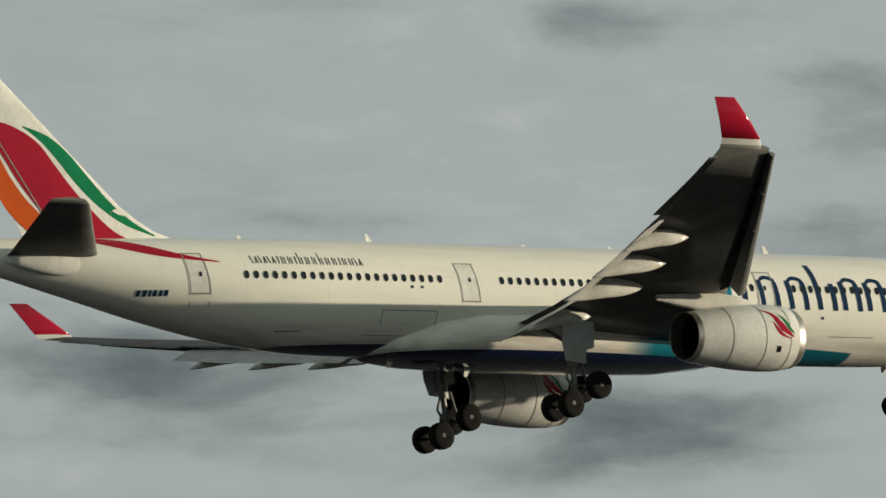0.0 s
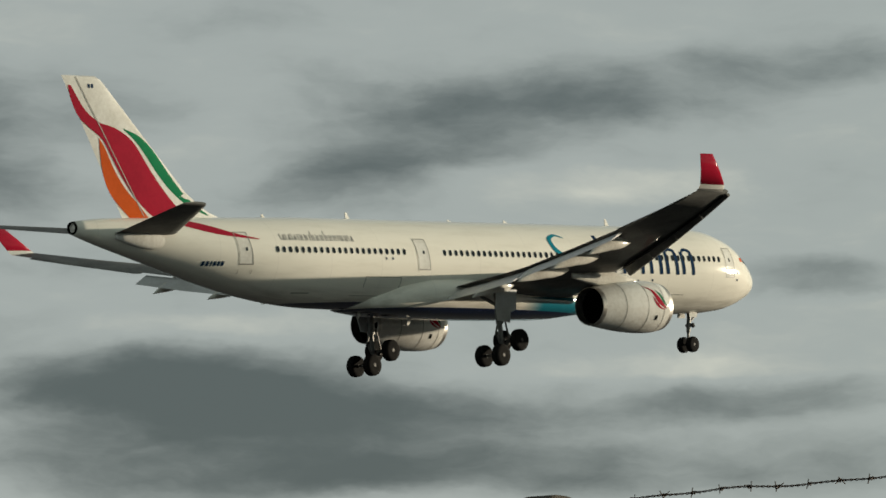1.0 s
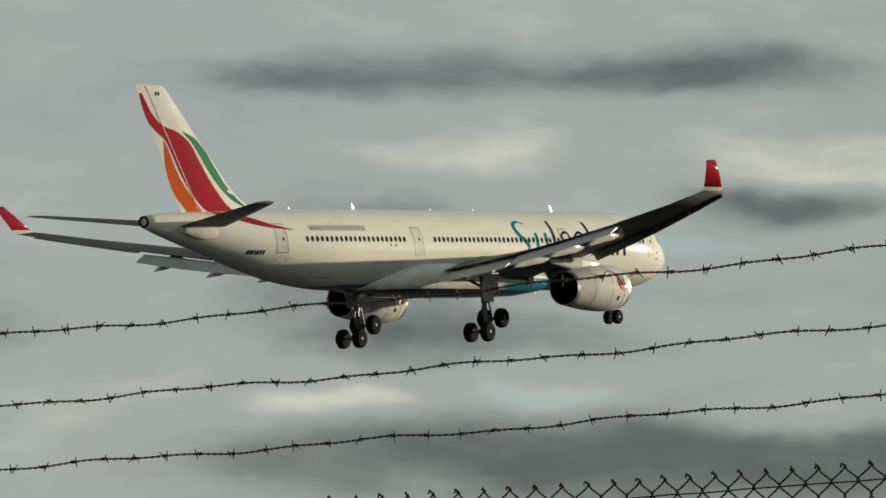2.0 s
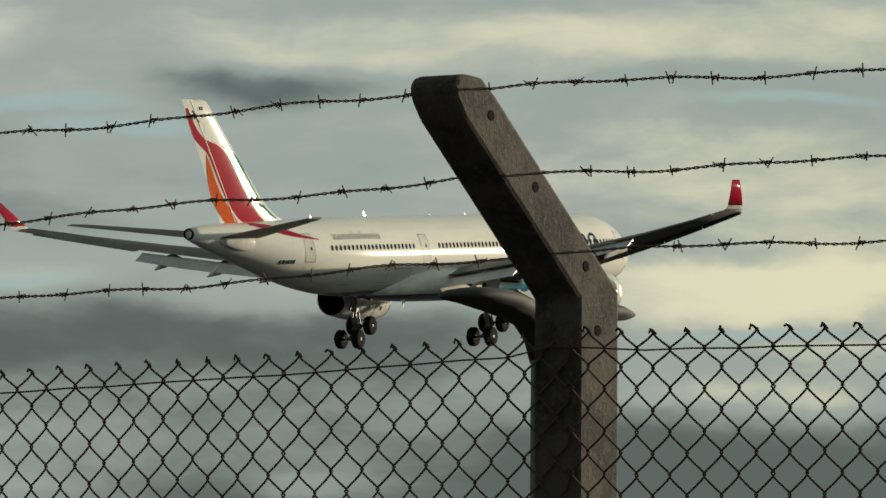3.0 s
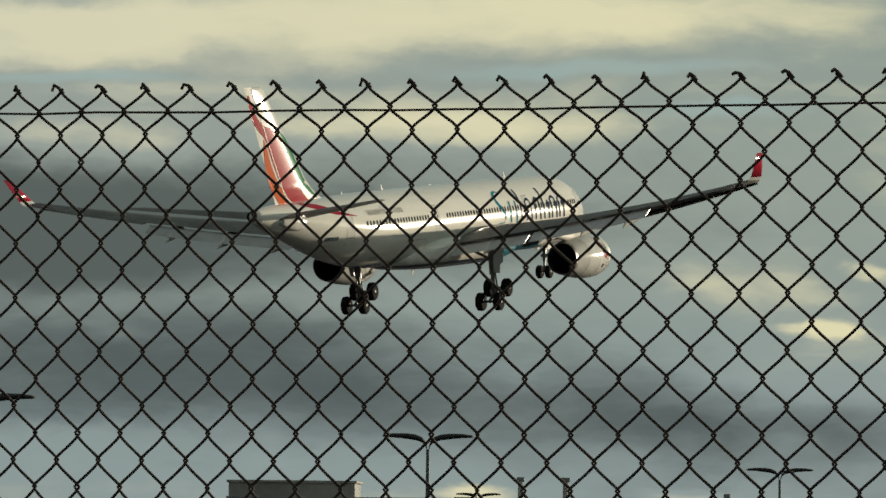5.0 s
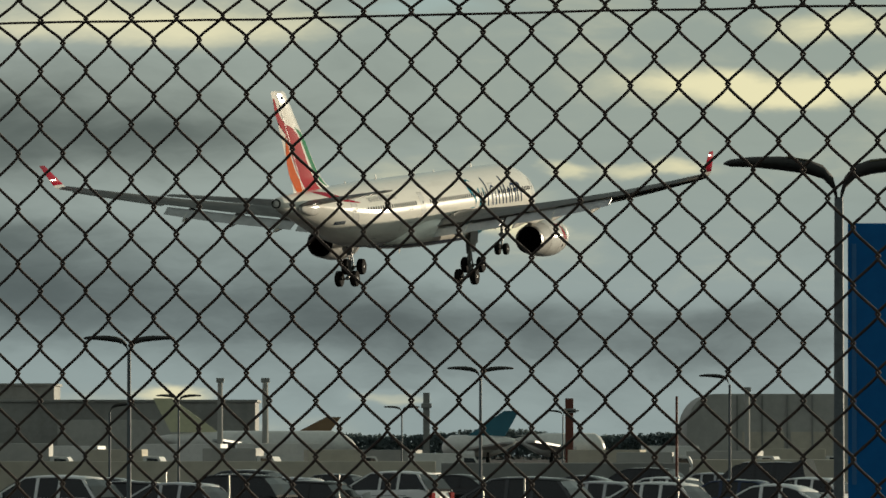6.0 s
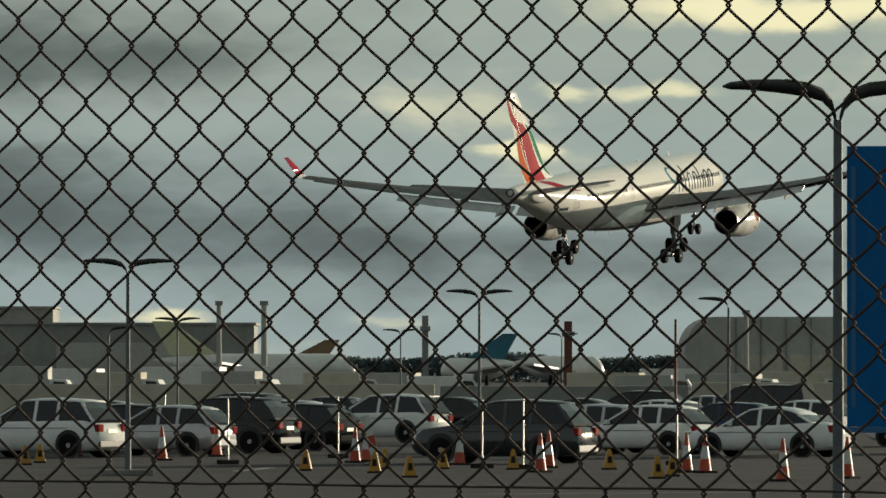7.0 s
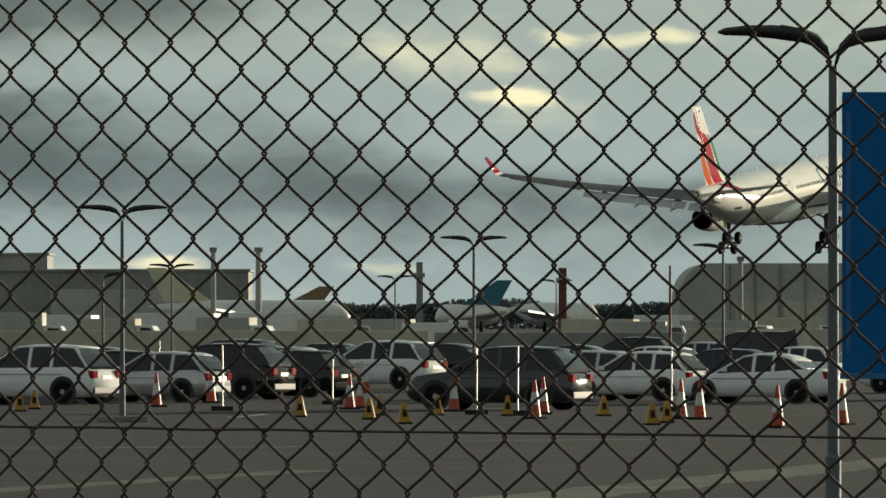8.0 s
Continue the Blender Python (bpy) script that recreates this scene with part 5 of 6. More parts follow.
def car_mesh_parts(style):
    """Shared meshes of one style; x towards the bonnet, the tail at -length/2."""
    st = STYLES[style]
    L, W, H = st["size"]
    low = 0.20
    out = {}
    # lower body: rounded sections along the car
    rings = []
    fr = np.array([0, 0.012, 0.04, 0.10, 0.2, 0.35, 0.5, 0.65, 0.74, 0.84, 0.93, 0.975, 1.0])
    bx, bz = zip(*st["belt"])
    for f in fr:
        top = float(np.interp(f, bx, bz)) * H
        e = min(f, 1 - f)
        w = W / 2 * (0.80 + 0.20 * min(1.0, (e / 0.10)) ** 0.5)
        bot = low + (0.14 * (1 - min(1, e / 0.06)))
        x = -L / 2 + f * L
        mid = bot + (top - bot) * 0.55
        pts = [(0.0, bot), (0.82, bot), (0.95, bot + 0.06), (1.0, mid * 0.6 + bot * 0.4), (1.0, mid), (0.965, top - 0.10), (0.93, top - 0.025), (0.86, top), (0.0, top + 0.015)]
        ring = [(x, w * a, z) for a, z in pts] + [(x, -w * a, z) for a, z in reversed(pts[1:-1])]
        rings.append(ring)
    out["body"] = mesh("body", *loft(rings))
    # glasshouse and roof
    rx, rz = zip(*st["roof"])
    fs = np.linspace(rx[0], rx[-1], 15)
    glass, roof = [], []
    for f in fs:
        x = -L / 2 + f * L
        belt = float(np.interp(f, bx, bz)) * H - 0.01
        top = max(float(smooth_at(rx, rz, f)) * H, belt + 0.012)
        g = (top - belt) / (H - belt)
        wb, wt = W / 2 * 0.90, W / 2 * (0.90 - 0.20 * g)
        lid = top - 0.06 * g
        glass.append([(x, wb, belt), (x, wt + 0.01, lid), (x, 0, lid + 0.02), (x, -wt - 0.01, lid), (x, -wb, belt)])
        roof.append([(x, wt + 0.025, lid - 0.005), (x, wt - 0.03, top - 0.012 * g), (x, 0, top + 0.02 * g), (x, -wt + 0.03, top - 0.012 * g), (x, -wt - 0.025, lid - 0.005)])
    out["glasshouse"] = mesh("glasshouse", *loft(glass))
    k0, k1 = 3, 10
    out["roof"] = mesh("roof", *loft(roof[k0 - 1:k1 + 1]))
    # pillars as slim leaning bars on each side
    pil = []
    for i0, i1 in ((0, k0 - 1), (5, 5), (8, 8), (14, k1)):
        for s in (0, 4):
            a, b = Vector(glass[i0][s]), Vector(glass[i1][1 if s == 0 else 3])
            n = Vector((0, 0.018 if s == 0 else -0.018, 0))
            w = Vector((0.05, 0, 0))
            q = [a - w + n, a + w + n, b + w + n, b - w + n]
            q += [p - n * 2 for p in q]
            pil.append((q, [(0, 1, 2, 3), (7, 6, 5, 4), (0, 4, 5, 1), (1, 5, 6, 2), (2, 6, 7, 3), (3, 7, 4, 0)]))
    out["pillars"] = [mesh("pillar", *q) for q in pil]
    r = 0.33 if H < 1.6 else 0.37
    out["tyre"] = wheel_mesh("tyre", r, 0.22)
    out["rim"] = rim_mesh("rim", r * 1.15, 0.225)
    out["r"] = r
    arch = [[((r + 0.055) * math.cos(a), y, (r + 0.055) * math.sin(a)) for a in (2 * math.pi * k / 20 for k in range(20))] for y in (-0.02, 0.02)]
    out["arch"] = mesh("arch", *loft(arch))
    return out


CAR_PARTS = {}


def make_car(style, colour, x, y, heading, note):
    """heading: degrees of the bonnet's way from +x."""
    L, W, H = STYLES[style]["size"]
    if style not in CAR_PARTS:
        CAR_PARTS[style] = car_mesh_parts(style)
    p = CAR_PARTS[style]
    car = thing("car" if style != "van" else "van", f"{colour} parked {style} {note}", "car" if style != "van" else "van", pose(x, y, 0, 0, 0, heading), "parked vehicles")
    col = PAINTS[colour]

    body_me = p["body"].copy()
    body_me.materials.clear()
    ob = part("body", body_me, col, car, smooth=True)
    part("glasshouse", p["glasshouse"], CAR_GLASS, car, "dark tinted windows")
    roof_me = p["roof"].copy()
    part("roof", roof_me, col, car, smooth=True)
    for q in p["pillars"]:
        part("pillar", q.copy(), col, car)
    for fx in (0.19, 0.81):
        for s in (-1, 1):
            at = (-L / 2 + fx * L, s * (W / 2 - 0.12), p["r"])
            part("wheel_arch", p["arch"], TRIM_BLACK, car).location = (at[0], s * (W / 2 + 0.003), p["r"] + 0.02)
            t = part("tyre", p["tyre"], TYRE, car, smooth=True)
            t.location = (at[0], s * (W / 2 - 0.085), p["r"])
            part("rim", p["rim"], ALLOY, t)
    belt = STYLES[style]["belt"]
    zt = belt[1][1] * H
    for s in (-1, 1):
        bm = bmesh.new()
        box(bm, (-L / 2 - 0.02, min(s * W * 0.28, s * W * 0.435), zt - 0.27), (-L / 2 + 0.16, max(s * W * 0.28, s * W * 0.435), zt - 0.05), 0.03)
        part("tail_light", bm, RED_LENS, car, "red tail light")
        bm = bmesh.new()
        box(bm, (L / 2 - 0.30, min(s * W * 0.27, s * W * 0.44), 0.60), (L / 2 - 0.04, max(s * W * 0.27, s * W * 0.44), 0.74), 0.03)
        part("headlight", bm, CLEAR_LENS, car, "clear headlight")
        bm = bmesh.new()
        box(bm, (L * 0.16, s * (W / 2 + 0.02) - 0.10, belt[4][1] * H), (L * 0.16 + 0.12, s * (W / 2 + 0.02) + 0.10, belt[4][1] * H + 0.13), 0.03)
        part("door_mirror", bm, col, car)
        bm = bmesh.new()
        box(bm, (-L * 0.30, s * W / 2 * 0.985 - 0.012, belt[4][1] * H - 0.20), (L * 0.26, s * W / 2 * 0.985 + 0.012, belt[4][1] * H - 0.185), 0.003)
        part("side_moulding", bm, TRIM_BLACK, car)
    bm = bmesh.new()
    box(bm, (-L / 2 - 0.03, -W * 0.40, 0.30), (-L / 2 + 0.10, W * 0.40, 0.50), 0.04)
    part("rear_bumper", bm, TRIM_BLACK if style in ("sport utility car", "van") else col, car)
    bm = bmesh.new()
    box(bm, (-L / 2 - 0.012, -0.26, zt - 0.30), (-L / 2 + 0.05, 0.26, zt - 0.19), 0.004)
    part("number_plate", bm, PLATE, car, "blank plate")
    # rear window set in the tailgate
    return car


def make_cars():
    rng = random.Random(3)
    rows = [
        ("sport utility car", "white", 62, 231, "beside traffic cones"), ("hatchback", "black", 190, 247, "behind a white car"), ("hatchback", "silver", 278, 236, "behind an orange cone"),
        ("sport utility car", "black", 378, 244, "in a tight row"), ("hatchback", "dark grey", 430, 256, "in a tight row"), ("hatchback", "black", 510, 252, "at the end of a row"),
        ("sport utility car", "white", 668, 283, "with a red tail light glint"), ("sport utility car", "dark grey", 885, 216, "behind yellow cones"), ("hatchback", "silver", 1030, 246, "beside a dark car"),
        ("hatchback", "white", 1128, 240, "with bright rear lamps"), ("hatchback", "blue", 1262, 262, "in the second row"), ("saloon", "white", 1350, 233, "behind orange cones"),
        ("hatchback", "white", 1640, 268, "beside the blue sign"),
        ("van", "black", 1330, 330, "in the far row"), ("sport utility car", "black", 1110, 345, "in the far row"), ("hatchback", "white", 1400, 285, "in the second row"),
        ("hatchback", "silver", 480, 285, "in the second row"), ("hatchback", "beige", 55, 300, "in the second row"), ("sport utility car", "grey", 400, 305, "in the far row"),
        ("saloon", "silver", 930, 275, "in the second row"), ("saloon", "dark grey", 1010, 320, "in the far row"), ("hatchback", "white", 1145, 290, "in the second row"),
        ("saloon", "grey", 170, 290, "in the second row"), ("hatchback", "dark grey", 560, 330, "in the far row"), ("saloon", "black", 790, 335, "in the far row"),
        ("hatchback", "black", -130, 240, "near the end of a row"), ("saloon", "white", -260, 262, "near the end of a row"), ("sport utility car", "grey", 1800, 245, "near the end of a row"), ("hatchback", "silver", 1230, 350, "in the far row"),
    ]
    for style, colour, px, d, note in rows:
        make_car(style, colour, place(px, d), d, 180 - 24 + rng.uniform(-5, 5), note)


make_cars()


# ---- cones, posts and lines ----
def make_cone(px, base_y):
    d = EYE_Z * FOCAL / (base_y - 570.0)
    cone = thing("traffic_cone", "orange and white striped traffic cone on asphalt", "traffic cone", pose(place(px, d), d, 0, 0, 0, px % 60), "traffic cones")
    bm = bmesh.new()
    box(bm, (-0.22, -0.22, 0), (0.22, 0.22, 0.06), 0.015)
    part("base", bm, BLACK_RUBBER, cone)
    for z0, z1, mat, name in ((0.06, 0.34, CONE_ORANGE, "cone_body"), (0.34, 0.66, CONE_WHITE, "reflective_sleeve"), (0.66, 0.96, CONE_ORANGE, "cone_tip")):
        rr = lambda z: 0.165 - 0.135 * z / 0.96
        rings = [[(rr(z) * math.cos(2 * math.pi * k / 18), rr(z) * math.sin(2 * math.pi * k / 18), z) for k in range(18)] for z in (z0, z1)]
        part(name, mesh(name, *loft(rings)), mat, cone, smooth=False)


def make_yellow_cone(px, base_y):
    d = EYE_Z * FOCAL / (base_y - 570.0)
    cone = thing("no_parking_cone", "small yellow no-parking cone with a dark panel", "traffic cone", pose(place(px, d), d, 0, 0, 0, px % 40 - 20), "yellow cones")
    bm = bmesh.new()
    box(bm, (-0.17, -0.17, 0), (0.17, 0.17, 0.05), 0.012)
    part("base", bm, BLACK_RUBBER, cone)
    rings = [[(sx * w, sy * w * 0.8, z) for sx, sy in ((-1, -1), (1, -1), (1, 1), (-1, 1))] for z, w in ((0.05, 0.145), (0.46, 0.055), (0.52, 0.03))]
    part("cone_body", mesh("cone_body", *loft(rings)), CONE_YELLOW, cone)
    v = [(-0.06, -0.110, 0.17), (0.06, -0.110, 0.17), (0.045, -0.082, 0.34), (-0.045, -0.082, 0.34)]
    part("panel", mesh("panel", v, [(0, 1, 2, 3)]), BLACK_RUBBER, cone, "dark panel")


def make_small_things():
    for px, y in ((125, 713), (278, 720), (375, 713), (620, 724), (640, 722), (805, 728), (963, 733), (948, 741), (1207, 741), (1240, 742), (1378, 757), (1492, 752)):
        make_cone(px, y)
    for px, y in ((35, 728), (62, 724), (533, 738), (672, 735), (716, 750), (776, 735), (900, 736), (1070, 736), (1155, 752), (655, 742), (1182, 748)):
        make_yellow_cone(px, y)
    for px, d in ((395, 214), (918, 203), (845, 205), (1190, 212), (590, 230), (283, 260)):
        post = thing("barrier_post", "slim pale steel barrier post in a rubber foot", "post", pose(place(px, d), d, 0), "barrier posts")
        bm = bmesh.new()
        rod(bm, (0, 0, 0.1), (0, 0, 1.75), 0.022, sides=8)
        part("tube", bm, BARE, post)
        bm = bmesh.new()
        box(bm, (-0.3, -0.11, 0), (0.3, 0.11, 0.12), 0.02)
        part("foot", bm, BLACK_RUBBER, post)
    board = thing("barrier_board", "leaning white and red barrier board", "barrier", pose(place(658, 212), 212, 0, 0, -14, 20))
    bm = bmesh.new()
    box(bm, (-0.11, -0.03, 0.0), (0.11, 0.03, 1.35), 0.01)
    part("board", bm, CONE_WHITE, board)
    bm = bmesh.new()
    box(bm, (-0.112, -0.034, 0.5), (0.112, -0.031, 0.8), 0.0005)
    part("red_band", bm, CONE_ORANGE, board)
    bm = bmesh.new()
    box(bm, (-0.3, -0.25, 0), (0.3, 0.25, 0.08), 0.02)
    part("foot", bm, BLACK_RUBBER, board)
    # worn lines and a pale strip on the asphalt
    for name, pts, w, mat, label in (("road_marking", ((-5.2, 198.0), (-4.5, 206.0)), 0.25, PAINT_LINE, "worn white painted line"), ("pavement_strip", ((-0.5, 100.0), (9.0, 142.0)), 1.6, SLAB, "pale worn concrete strip across the asphalt"),
                                     ("pavement_strip", ((-7.5, 108.0), (-2.0, 128.0)), 0.9, SLAB, "pale worn concrete strip across the asphalt"), ("road_marking", ((0.5, 160.0), (8.0, 163.0)), 0.3, PAINT_LINE, "worn white painted line"),
                                     ("road_marking", ((-9.0, 150.0), (-2.5, 152.0)), 0.3, PAINT_LINE, "worn white painted line"), ("road_marking", ((-2.0, 172.0), (4.0, 173.5)), 0.25, PAINT_LINE, "worn white painted line")):
        a, b = Vector((*pts[0], 0.005)), Vector((*pts[1], 0.005))
        n = Vector((b.y - a.y, a.x - b.x, 0)).normalized() * w / 2
        verts = []
        for i in range(21):
            c = a + (b - a) * i / 20
            wob = 1 + 0.15 * math.sin(i * 2.1)
            verts += [c - n * wob, c + n * wob]
        faces = [(2 * i, 2 * i + 1, 2 * i + 3, 2 * i + 2) for i in range(20)]
        tagged(part(name, mesh(name, verts, faces), mat), label, "marking", kind="structure")


make_small_things()


# ---- far side of the airfield ----
def slab_building(name, label, px0, px1, ytop, d, deep, mat, group="", bays=8, roof=True):
    x0, x1, h = place(px0, d), place(px1, d), EYE_Z + (570 - ytop) / FOCAL * d
    b = thing(name, label, "building", pose(0, d, 0), group)
    bm = bmesh.new()
    box(bm, (x0, 0, 0), (x1, deep, h), 0.05)
    part("wall", bm, mat, b)
    if roof:
        bm = bmesh.new()
        box(bm, (x0 - 0.4, -0.4, h), (x1 + 0.4, deep + 0.4, h + 0.5), 0.1)
        part("parapet", bm, mat, b)
    for i in range(bays):
        f = (i + 0.5) / bays
        w = (x1 - x0) / bays
        bm = bmesh.new()
        box(bm, (x0 + f * (x1 - x0) - w * 0.35, -0.08, h * 0.45), (x0 + f * (x1 - x0) + w * 0.35, -0.01, h * 0.7), 0.01)
        part("window_band", bm, CAR_GLASS, b)
    return b


def make_hangar():
    d = 1100
    x0, x1, h = place(1204, d), place(1500, d), EYE_Z + (570 - 466) / FOCAL * d
    hangar = thing("hangar", "large grey hangar with a rounded roof edge", "hangar", pose(0, d, 0))
    prof = [(x0, 0), (x0, h * 0.55)] + [(x0 + (x1 - x0) * 0.17 * (1 - math.cos(a)), h * 0.55 + h * 0.45 * math.sin(a)) for a in (math.pi / 2 * k / 8 for k in range(1, 9))] + [(x1, h), (x1, 0)]
    verts = [(x, 0, z) for x, z in prof] + [(x, 40, z) for x, z in prof]
    n = len(prof)
    faces = [tuple(range(n)), tuple(reversed(range(n, 2 * n)))] + [(i, i + n, (i + 1) % n + n, (i + 1) % n) for i in range(n)]
    part("shell", mesh("shell", verts, faces), HANGAR, hangar)
    for f in (0.3, 0.45, 0.6, 0.75, 0.9):
        bm = bmesh.new()
        x = x0 + (x1 - x0) * f
        box(bm, (x - 0.12, -0.25, 0), (x + 0.12, -0.02, h * 0.98), 0.02)
        part("pilaster", bm, BUILDING, hangar)
    for f0, f1 in ((0.33, 0.58), (0.62, 0.87)):
        bm = bmesh.new()
        box(bm, (x0 + (x1 - x0) * f0, -0.15, 0), (x0 + (x1 - x0) * f1, -0.02, h * 0.5), 0.02)
        part("hangar_door", bm, WALL_TAN, hangar)


def parked_jet(px_nose, px_tail, d, fin_top, fin_mat, label, fat=2.0):
    """A parked airliner seen from the side: fuselage, fin, tailplane, wing and engine."""
    jet = thing("parked_airliner", label, "airplane", pose(0, d, 0), "parked airliners")
    xn, xt = place(px_nose, d), place(px_tail, d)
    sg = 1 if xn > xt else -1
    rings = []
    zc = fat + 1.6
    for f, r, dz in ((0, 0.05, 0.5), (0.06, 0.3, 0.4), (0.2, 0.75, 0.15), (0.35, 1, 0), (0.88, 1, 0), (0.95, 0.75, -0.1), (0.985, 0.4, -0.2), (1, 0.04, -0.25)):
        x = xt + (xn - xt) * f
        rings.append([(x, fat * r * math.cos(a), zc + dz * fat + fat * r * math.sin(a)) for a in (2 * math.pi * k / 20 for k in range(20))])
    part("fuselage", mesh("fuselage", *loft(rings)), AIR_WHITE, jet, smooth=True)
    zt = EYE_Z + (570 - fin_top) / FOCAL * d
    prof = [(xt + sg * 9.5, zc + fat * 0.9), (xt + sg * 2.6, zt), (xt - sg * 0.2, zt), (xt + sg * 2.4, zc + fat * 0.9)]
    verts = [(x, -0.5, z) for x, z in prof] + [(x, 0.5, z) for x, z in prof]
    part("fin", mesh("fin", verts, [(0, 1, 2, 3), (7, 6, 5, 4), (0, 4, 5, 1), (1, 5, 6, 2), (2, 6, 7, 3), (3, 7, 4, 0)]), fin_mat, jet)
    for s in (-1, 1):
        mid = xt + (xn - xt) * 0.5
        verts = [(mid + sg * 3, s * fat * 0.7, zc - 0.8), (mid - sg * 3, s * fat * 0.7, zc - 0.8), (mid - sg * 6, s * 16, zc + 0.4), (mid - sg * 4.4, s * 16, zc + 0.4)]
        verts += [(x, y, z + 0.35) for x, y, z in verts]
        part("wing", mesh("wing", verts, [(3, 2, 1, 0), (4, 5, 6, 7), (0, 1, 5, 4), (1, 2, 6, 5), (2, 3, 7, 6), (3, 0, 4, 7)]), FLAP_GREY, jet)
        bm = bmesh.new()
        rod(bm, (mid + sg * 1.0, s * 5.5, zc - 1.9), (mid + sg * 4.6, s * 5.5, zc - 1.9), 0.95, 1.05, 16)
        part("engine", bm, AIR_WHITE, jet)
        bm = bmesh.new()
        rod(bm, (mid - sg * 1.5, s * 2.6, 0.0), (mid - sg * 1.5, s * 2.6, zc - 1.2), 0.45, 0.2, 10)
        part("landing_gear", bm, TYRE, jet)
    bm = bmesh.new()
    rod(bm, (xt + (xn - xt) * 0.86, 0, 0), (xt + (xn - xt) * 0.86, 0, zc - 1.2), 0.4, 0.15, 10)
    part("nose_gear", bm, TYRE, jet)


def service_truck(px, d, long, tall, mat, label):
    """A ground-handling vehicle beyond the car park: box body, cab with a windscreen, wheels."""
    truck = thing("service_truck", label, "truck", pose(place(px, d), d, 0, 0, 0, (px * 7) % 30 - 15), "service vehicles on the apron")
    bm = bmesh.new()
    box(bm, (-long / 2, -1.1, 0.75), (long / 2 - 1.7, 1.1, tall), 0.06)
    part("box_body", bm, mat, truck)
    rings = [[(x, y, z) for x, z in ((long / 2 - 1.65, 0.5), (long / 2, 0.5), (long / 2, 1.25), (long / 2 - 0.45, 2.05), (long / 2 - 1.65, 2.1))] for y in (-1.0, 1.0)]
    cab = part("cab", mesh("cab", *loft(rings)), AIR_WHITE, truck)
    for s in (-1, 1):
        v = [(long / 2 - 1.35, s * 1.004, 1.25), (long / 2 - 0.2, s * 1.004, 1.25), (long / 2 - 0.55, s * 1.004, 1.9), (long / 2 - 1.35, s * 1.004, 1.95)]
        part("cab_window", mesh("cab_window", v, [(0, 1, 2, 3)]), CAR_GLASS, cab)
        for x in (-long / 2 + 1.0, long / 2 - 0.8):
            bm = bmesh.new()
            rod(bm, (x, s * 0.75, 0.45), (x, s * 1.08, 0.45), 0.45, sides=16)
            part("wheel", bm, TYRE, truck)


def make_apron_clutter():
    pale, tan, grey = AIR_WHITE, WALL_TAN, HANGAR
    for px, d, long, tall, mat, what in ((40, 560, 6.5, 3.0, grey, "grey"), (120, 640, 8.0, 2.9, pale, "white"), (215, 600, 6.0, 2.6, tan, "tan"), (330, 690, 9.0, 3.1, pale, "white"), (420, 620, 6.0, 2.7, grey, "grey"), (500, 720, 9.5, 3.2, pale, "white"),
                                         (595, 650, 6.0, 2.6, tan, "tan"), (690, 700, 7.5, 2.6, grey, "grey"), (775, 640, 5.5, 2.3, pale, "white"), (1080, 680, 8.0, 2.6, tan, "tan"), (1150, 620, 6.0, 2.4, grey, "grey"), (1190, 760, 7.0, 3.0, pale, "white"), (1290, 640, 7.5, 2.5, grey, "grey"), (1400, 700, 8.0, 2.7, tan, "tan")):
        service_truck(px, d, long, tall, mat, what + " box-bodied service truck parked on the apron")


def make_woods():
    """A far belt of trees: thousands of small leaf clumps with an uneven top."""
    rng = random.Random(11)
    d = 2600
    verts, faces = [], []
    x = place(420, d)
    while x < place(1300, d):
        tall = 8.0 + 0.8 * math.sin(x * 0.11) + 0.7 * math.sin(x * 0.043 + 1) + rng.uniform(-0.6, 0.6)
        for k in range(70):
            cx, cy, cz = x + rng.uniform(-1, 1), d + rng.uniform(-6, 6), rng.uniform(0.0, 1.0) ** 0.75 * tall
            r = rng.uniform(0.3, 0.75)
            b = len(verts)
            for j in range(6):
                v = Vector((rng.gauss(0, 1), rng.gauss(0, 1), rng.gauss(0, 1))).normalized() * r
                verts.append((cx + v.x, cy + v.y, max(cz + v.z, 0)))
            for j in range(8):
                q = rng.sample(range(6), 3)
                faces.append(tuple(b + i for i in q))
        x += 0.6
    tagged(part("far_woods", mesh("far_woods", verts, faces), FOLIAGE), "dark belt of far trees on the horizon", "trees", kind="stuff")


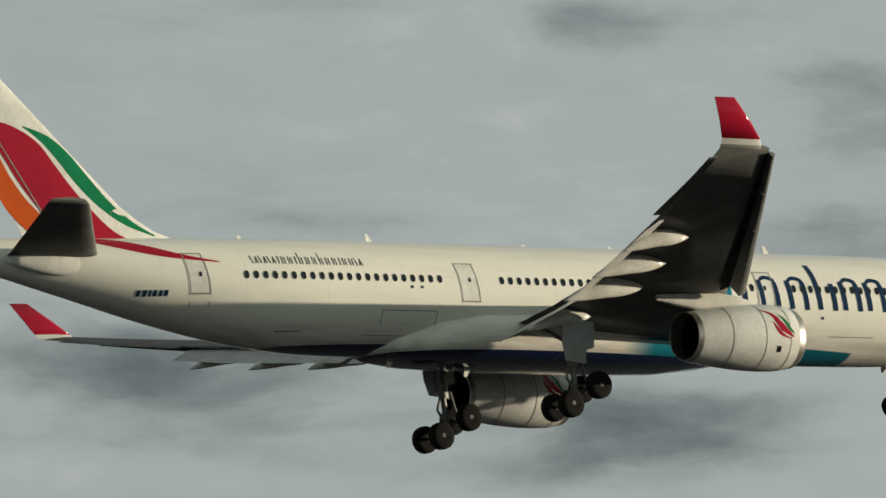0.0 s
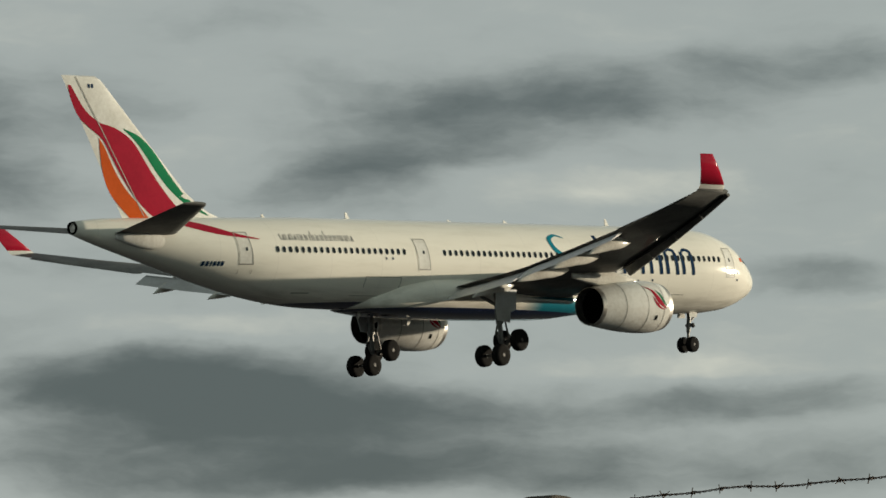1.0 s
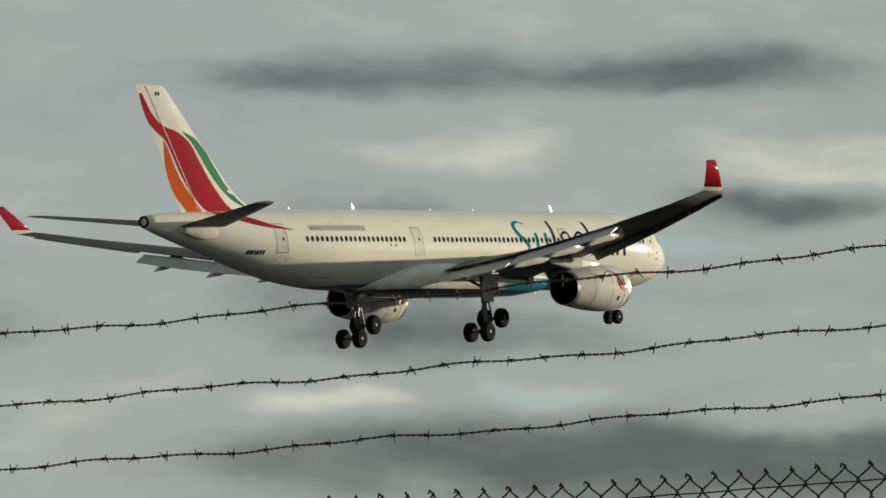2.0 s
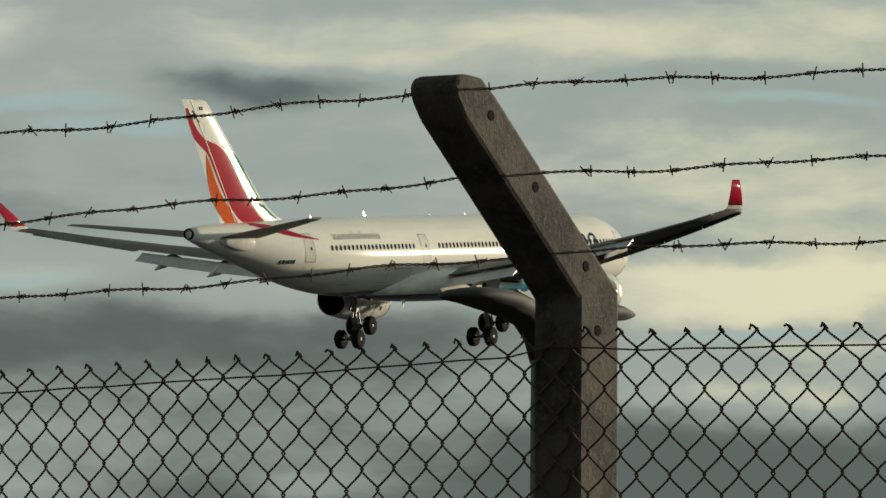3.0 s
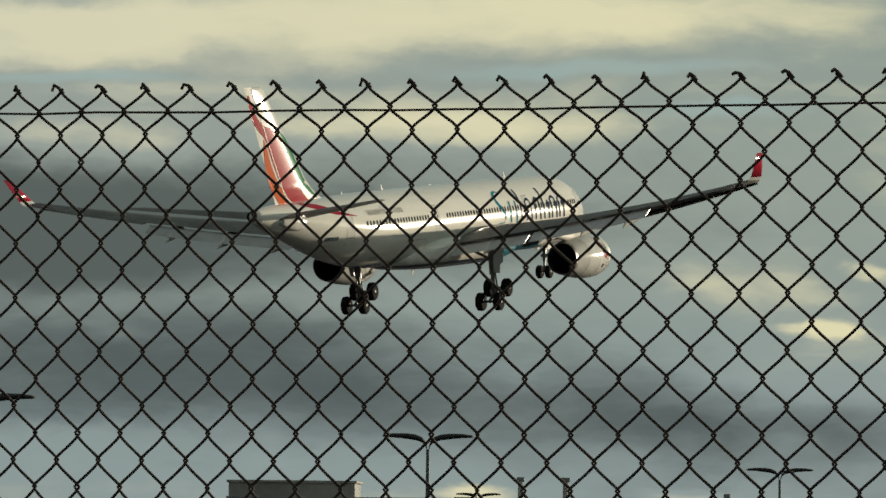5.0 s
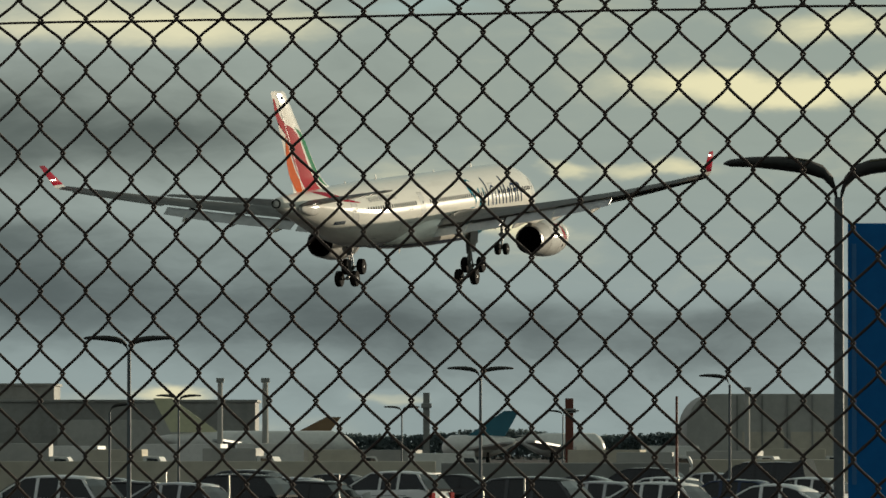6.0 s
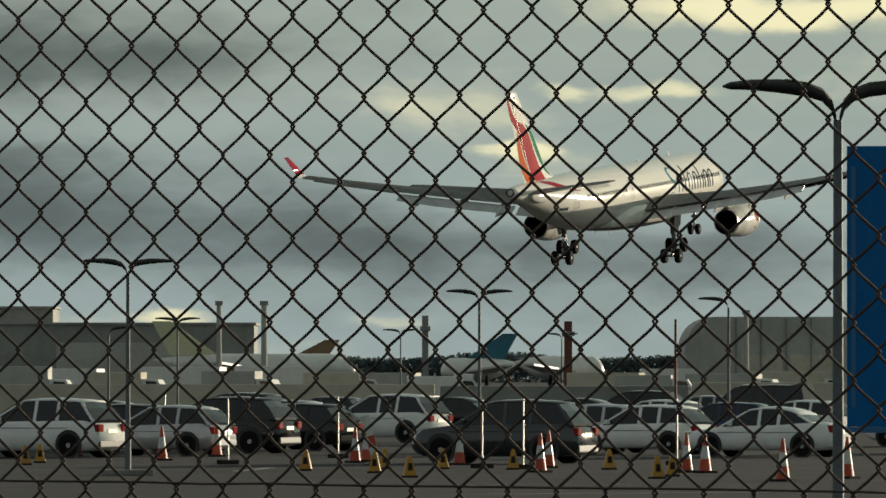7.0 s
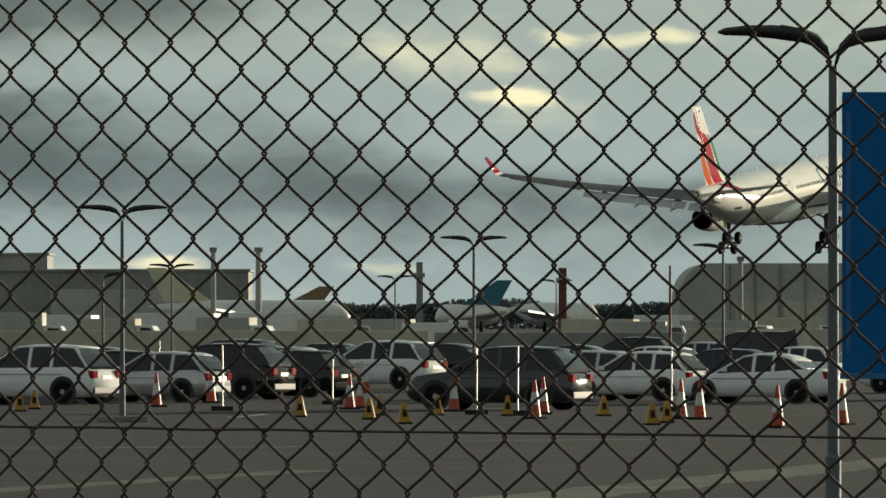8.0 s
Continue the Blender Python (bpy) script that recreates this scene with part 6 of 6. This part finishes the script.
def make_distance():
    slab_building("terminal_building", "long dull grey airport building", -140, 440, 481, 1500, 30, BUILDING, bays=0)
    slab_building("terminal_building", "dark block standing behind a long grey building", -140, 84, 452, 1560, 25, BUILDING, bays=0)
    slab_building("shed", "low pale grey shed beside the apron", 90, 330, 512, 1420, 20, HANGAR, bays=0, roof=False)
    slab_building("blast_wall", "low tan wall along the far side of the car park", -200, 760, 585, 470, 0.6, WALL_TAN, bays=0, roof=False)
    slab_building("cabin_block", "low dark cabins behind parked cars", 770, 1210, 588, 430, 6, BUILDING, bays=0, roof=False)
    slab_building("cabin_block", "low dark cabins behind parked cars", 1220, 1700, 582, 480, 6, WALL_TAN, bays=0, roof=False)
    make_hangar()
    parked_jet(620, 262, 1200, 474, CREAM, "parked white airliner with a cream fin")
    parked_jet(330, 590, 1500, 507, OCHRE, "parked white airliner with an ochre fin")
    parked_jet(770, 905, 1500, 496, TEAL_FIN, "parked white airliner with a teal fin")
    parked_jet(1060, 900, 1350, 540, AIR_WHITE, "parked white airliner catching the low sun")
    for px, top, d, r in ((378, 446, 880, 0.35), (458, 446, 880, 0.4), (1311, 462, 900, 0.35)):
        mast = thing("floodlight_mast", "tall pale floodlight mast", "mast", pose(place(px, d), d, 0), "masts")
        h = EYE_Z + (570 - top) / FOCAL * d
        bm = bmesh.new()
        rod(bm, (0, 0, 0), (0, 0, h), r, r * 0.8, 10)
        part("tube", bm, HANGAR, mast)
        bm = bmesh.new()
        box(bm, (-r * 1.2, -0.3, h), (r * 1.2, 0.3, h + 0.5), 0.05)
        part("lamp_rack", bm, BUILDING, mast)
    for px, top, d, w in ((743, 464, 1100, 0.9), (996, 474, 1000, 1.0)):
        tower = thing("tower", "slim brown service tower on the horizon", "tower", pose(place(px, d), d, 0), "towers")
        h = EYE_Z + (570 - top) / FOCAL * d
        bm = bmesh.new()
        box(bm, (-w / 2, -w / 2, 0), (w / 2, w / 2, h), 0.05)
        part("shaft", bm, RUST if px > 900 else BUILDING, tower)
        bm = bmesh.new()
        box(bm, (-w * 0.8, -w * 0.8, h * 0.80), (w * 0.8, w * 0.8, h * 0.86), 0.05)
        part("gallery", bm, BUILDING, tower)
    mast = thing("radio_mast", "thin rust-red steel mast", "mast", pose(place(1187, 320), 320, 0))
    bm = bmesh.new()
    rod(bm, (0, 0, 0), (0, 0, 4.6), 0.06, 0.05, 8)
    part("tube", bm, RUST, mast)
    make_apron_clutter()
    make_woods()


make_distance()


def motions():
    """The airliner's approach."""
    walk(airliner, [
        (0.0, pose(-198.144, 332.791, 54.899, -2.843, -3.284, 66.404)),
        (0.5, pose(-179.672, 407.418, 53.649, -1.323, -3.358, 65.772)),
        (1.0, pose(-149.286, 472.555, 51.526, -0.035, -3.360, 65.199)),
        (1.2, pose(-147.655, 494.800, 51.541, 0.002, -3.311, 66.035)),
        (2.3, pose(-91.200, 550.243, 46.855, 0.201, -3.921, 66.416)),
        (2.5, pose(-85.914, 553.678, 45.332, 0.362, -4.027, 67.048)),
        (3.0, pose(-72.320, 566.299, 41.419, 0.345, -4.277, 67.917)),
        (3.5, pose(-58.931, 571.685, 37.270, -0.349, -4.664, 68.821)),
        (4.0, pose(-44.534, 576.759, 33.013, -1.203, -4.908, 69.049)),
        (4.5, pose(-34.833, 575.669, 29.164, -1.867, -4.936, 69.636)),
        (5.8, pose(-7.749, 672.273, 23.953, -0.430, -4.354, 70.643)),
        (6.0, pose(-3.865, 686.105, 23.173, -0.471, -4.285, 70.720)),
        (6.5, pose(5.360, 724.274, 21.463, -0.700, -4.252, 70.946)),
        (7.0, pose(15.666, 761.080, 19.474, -0.789, -4.302, 71.177)),
        (7.5, pose(25.108, 808.250, 17.715, -0.609, -4.445, 71.511)),
        (8.0, pose(35.667, 865.611, 16.251, -0.198, -4.603, 72.321)),
    ])


motions()
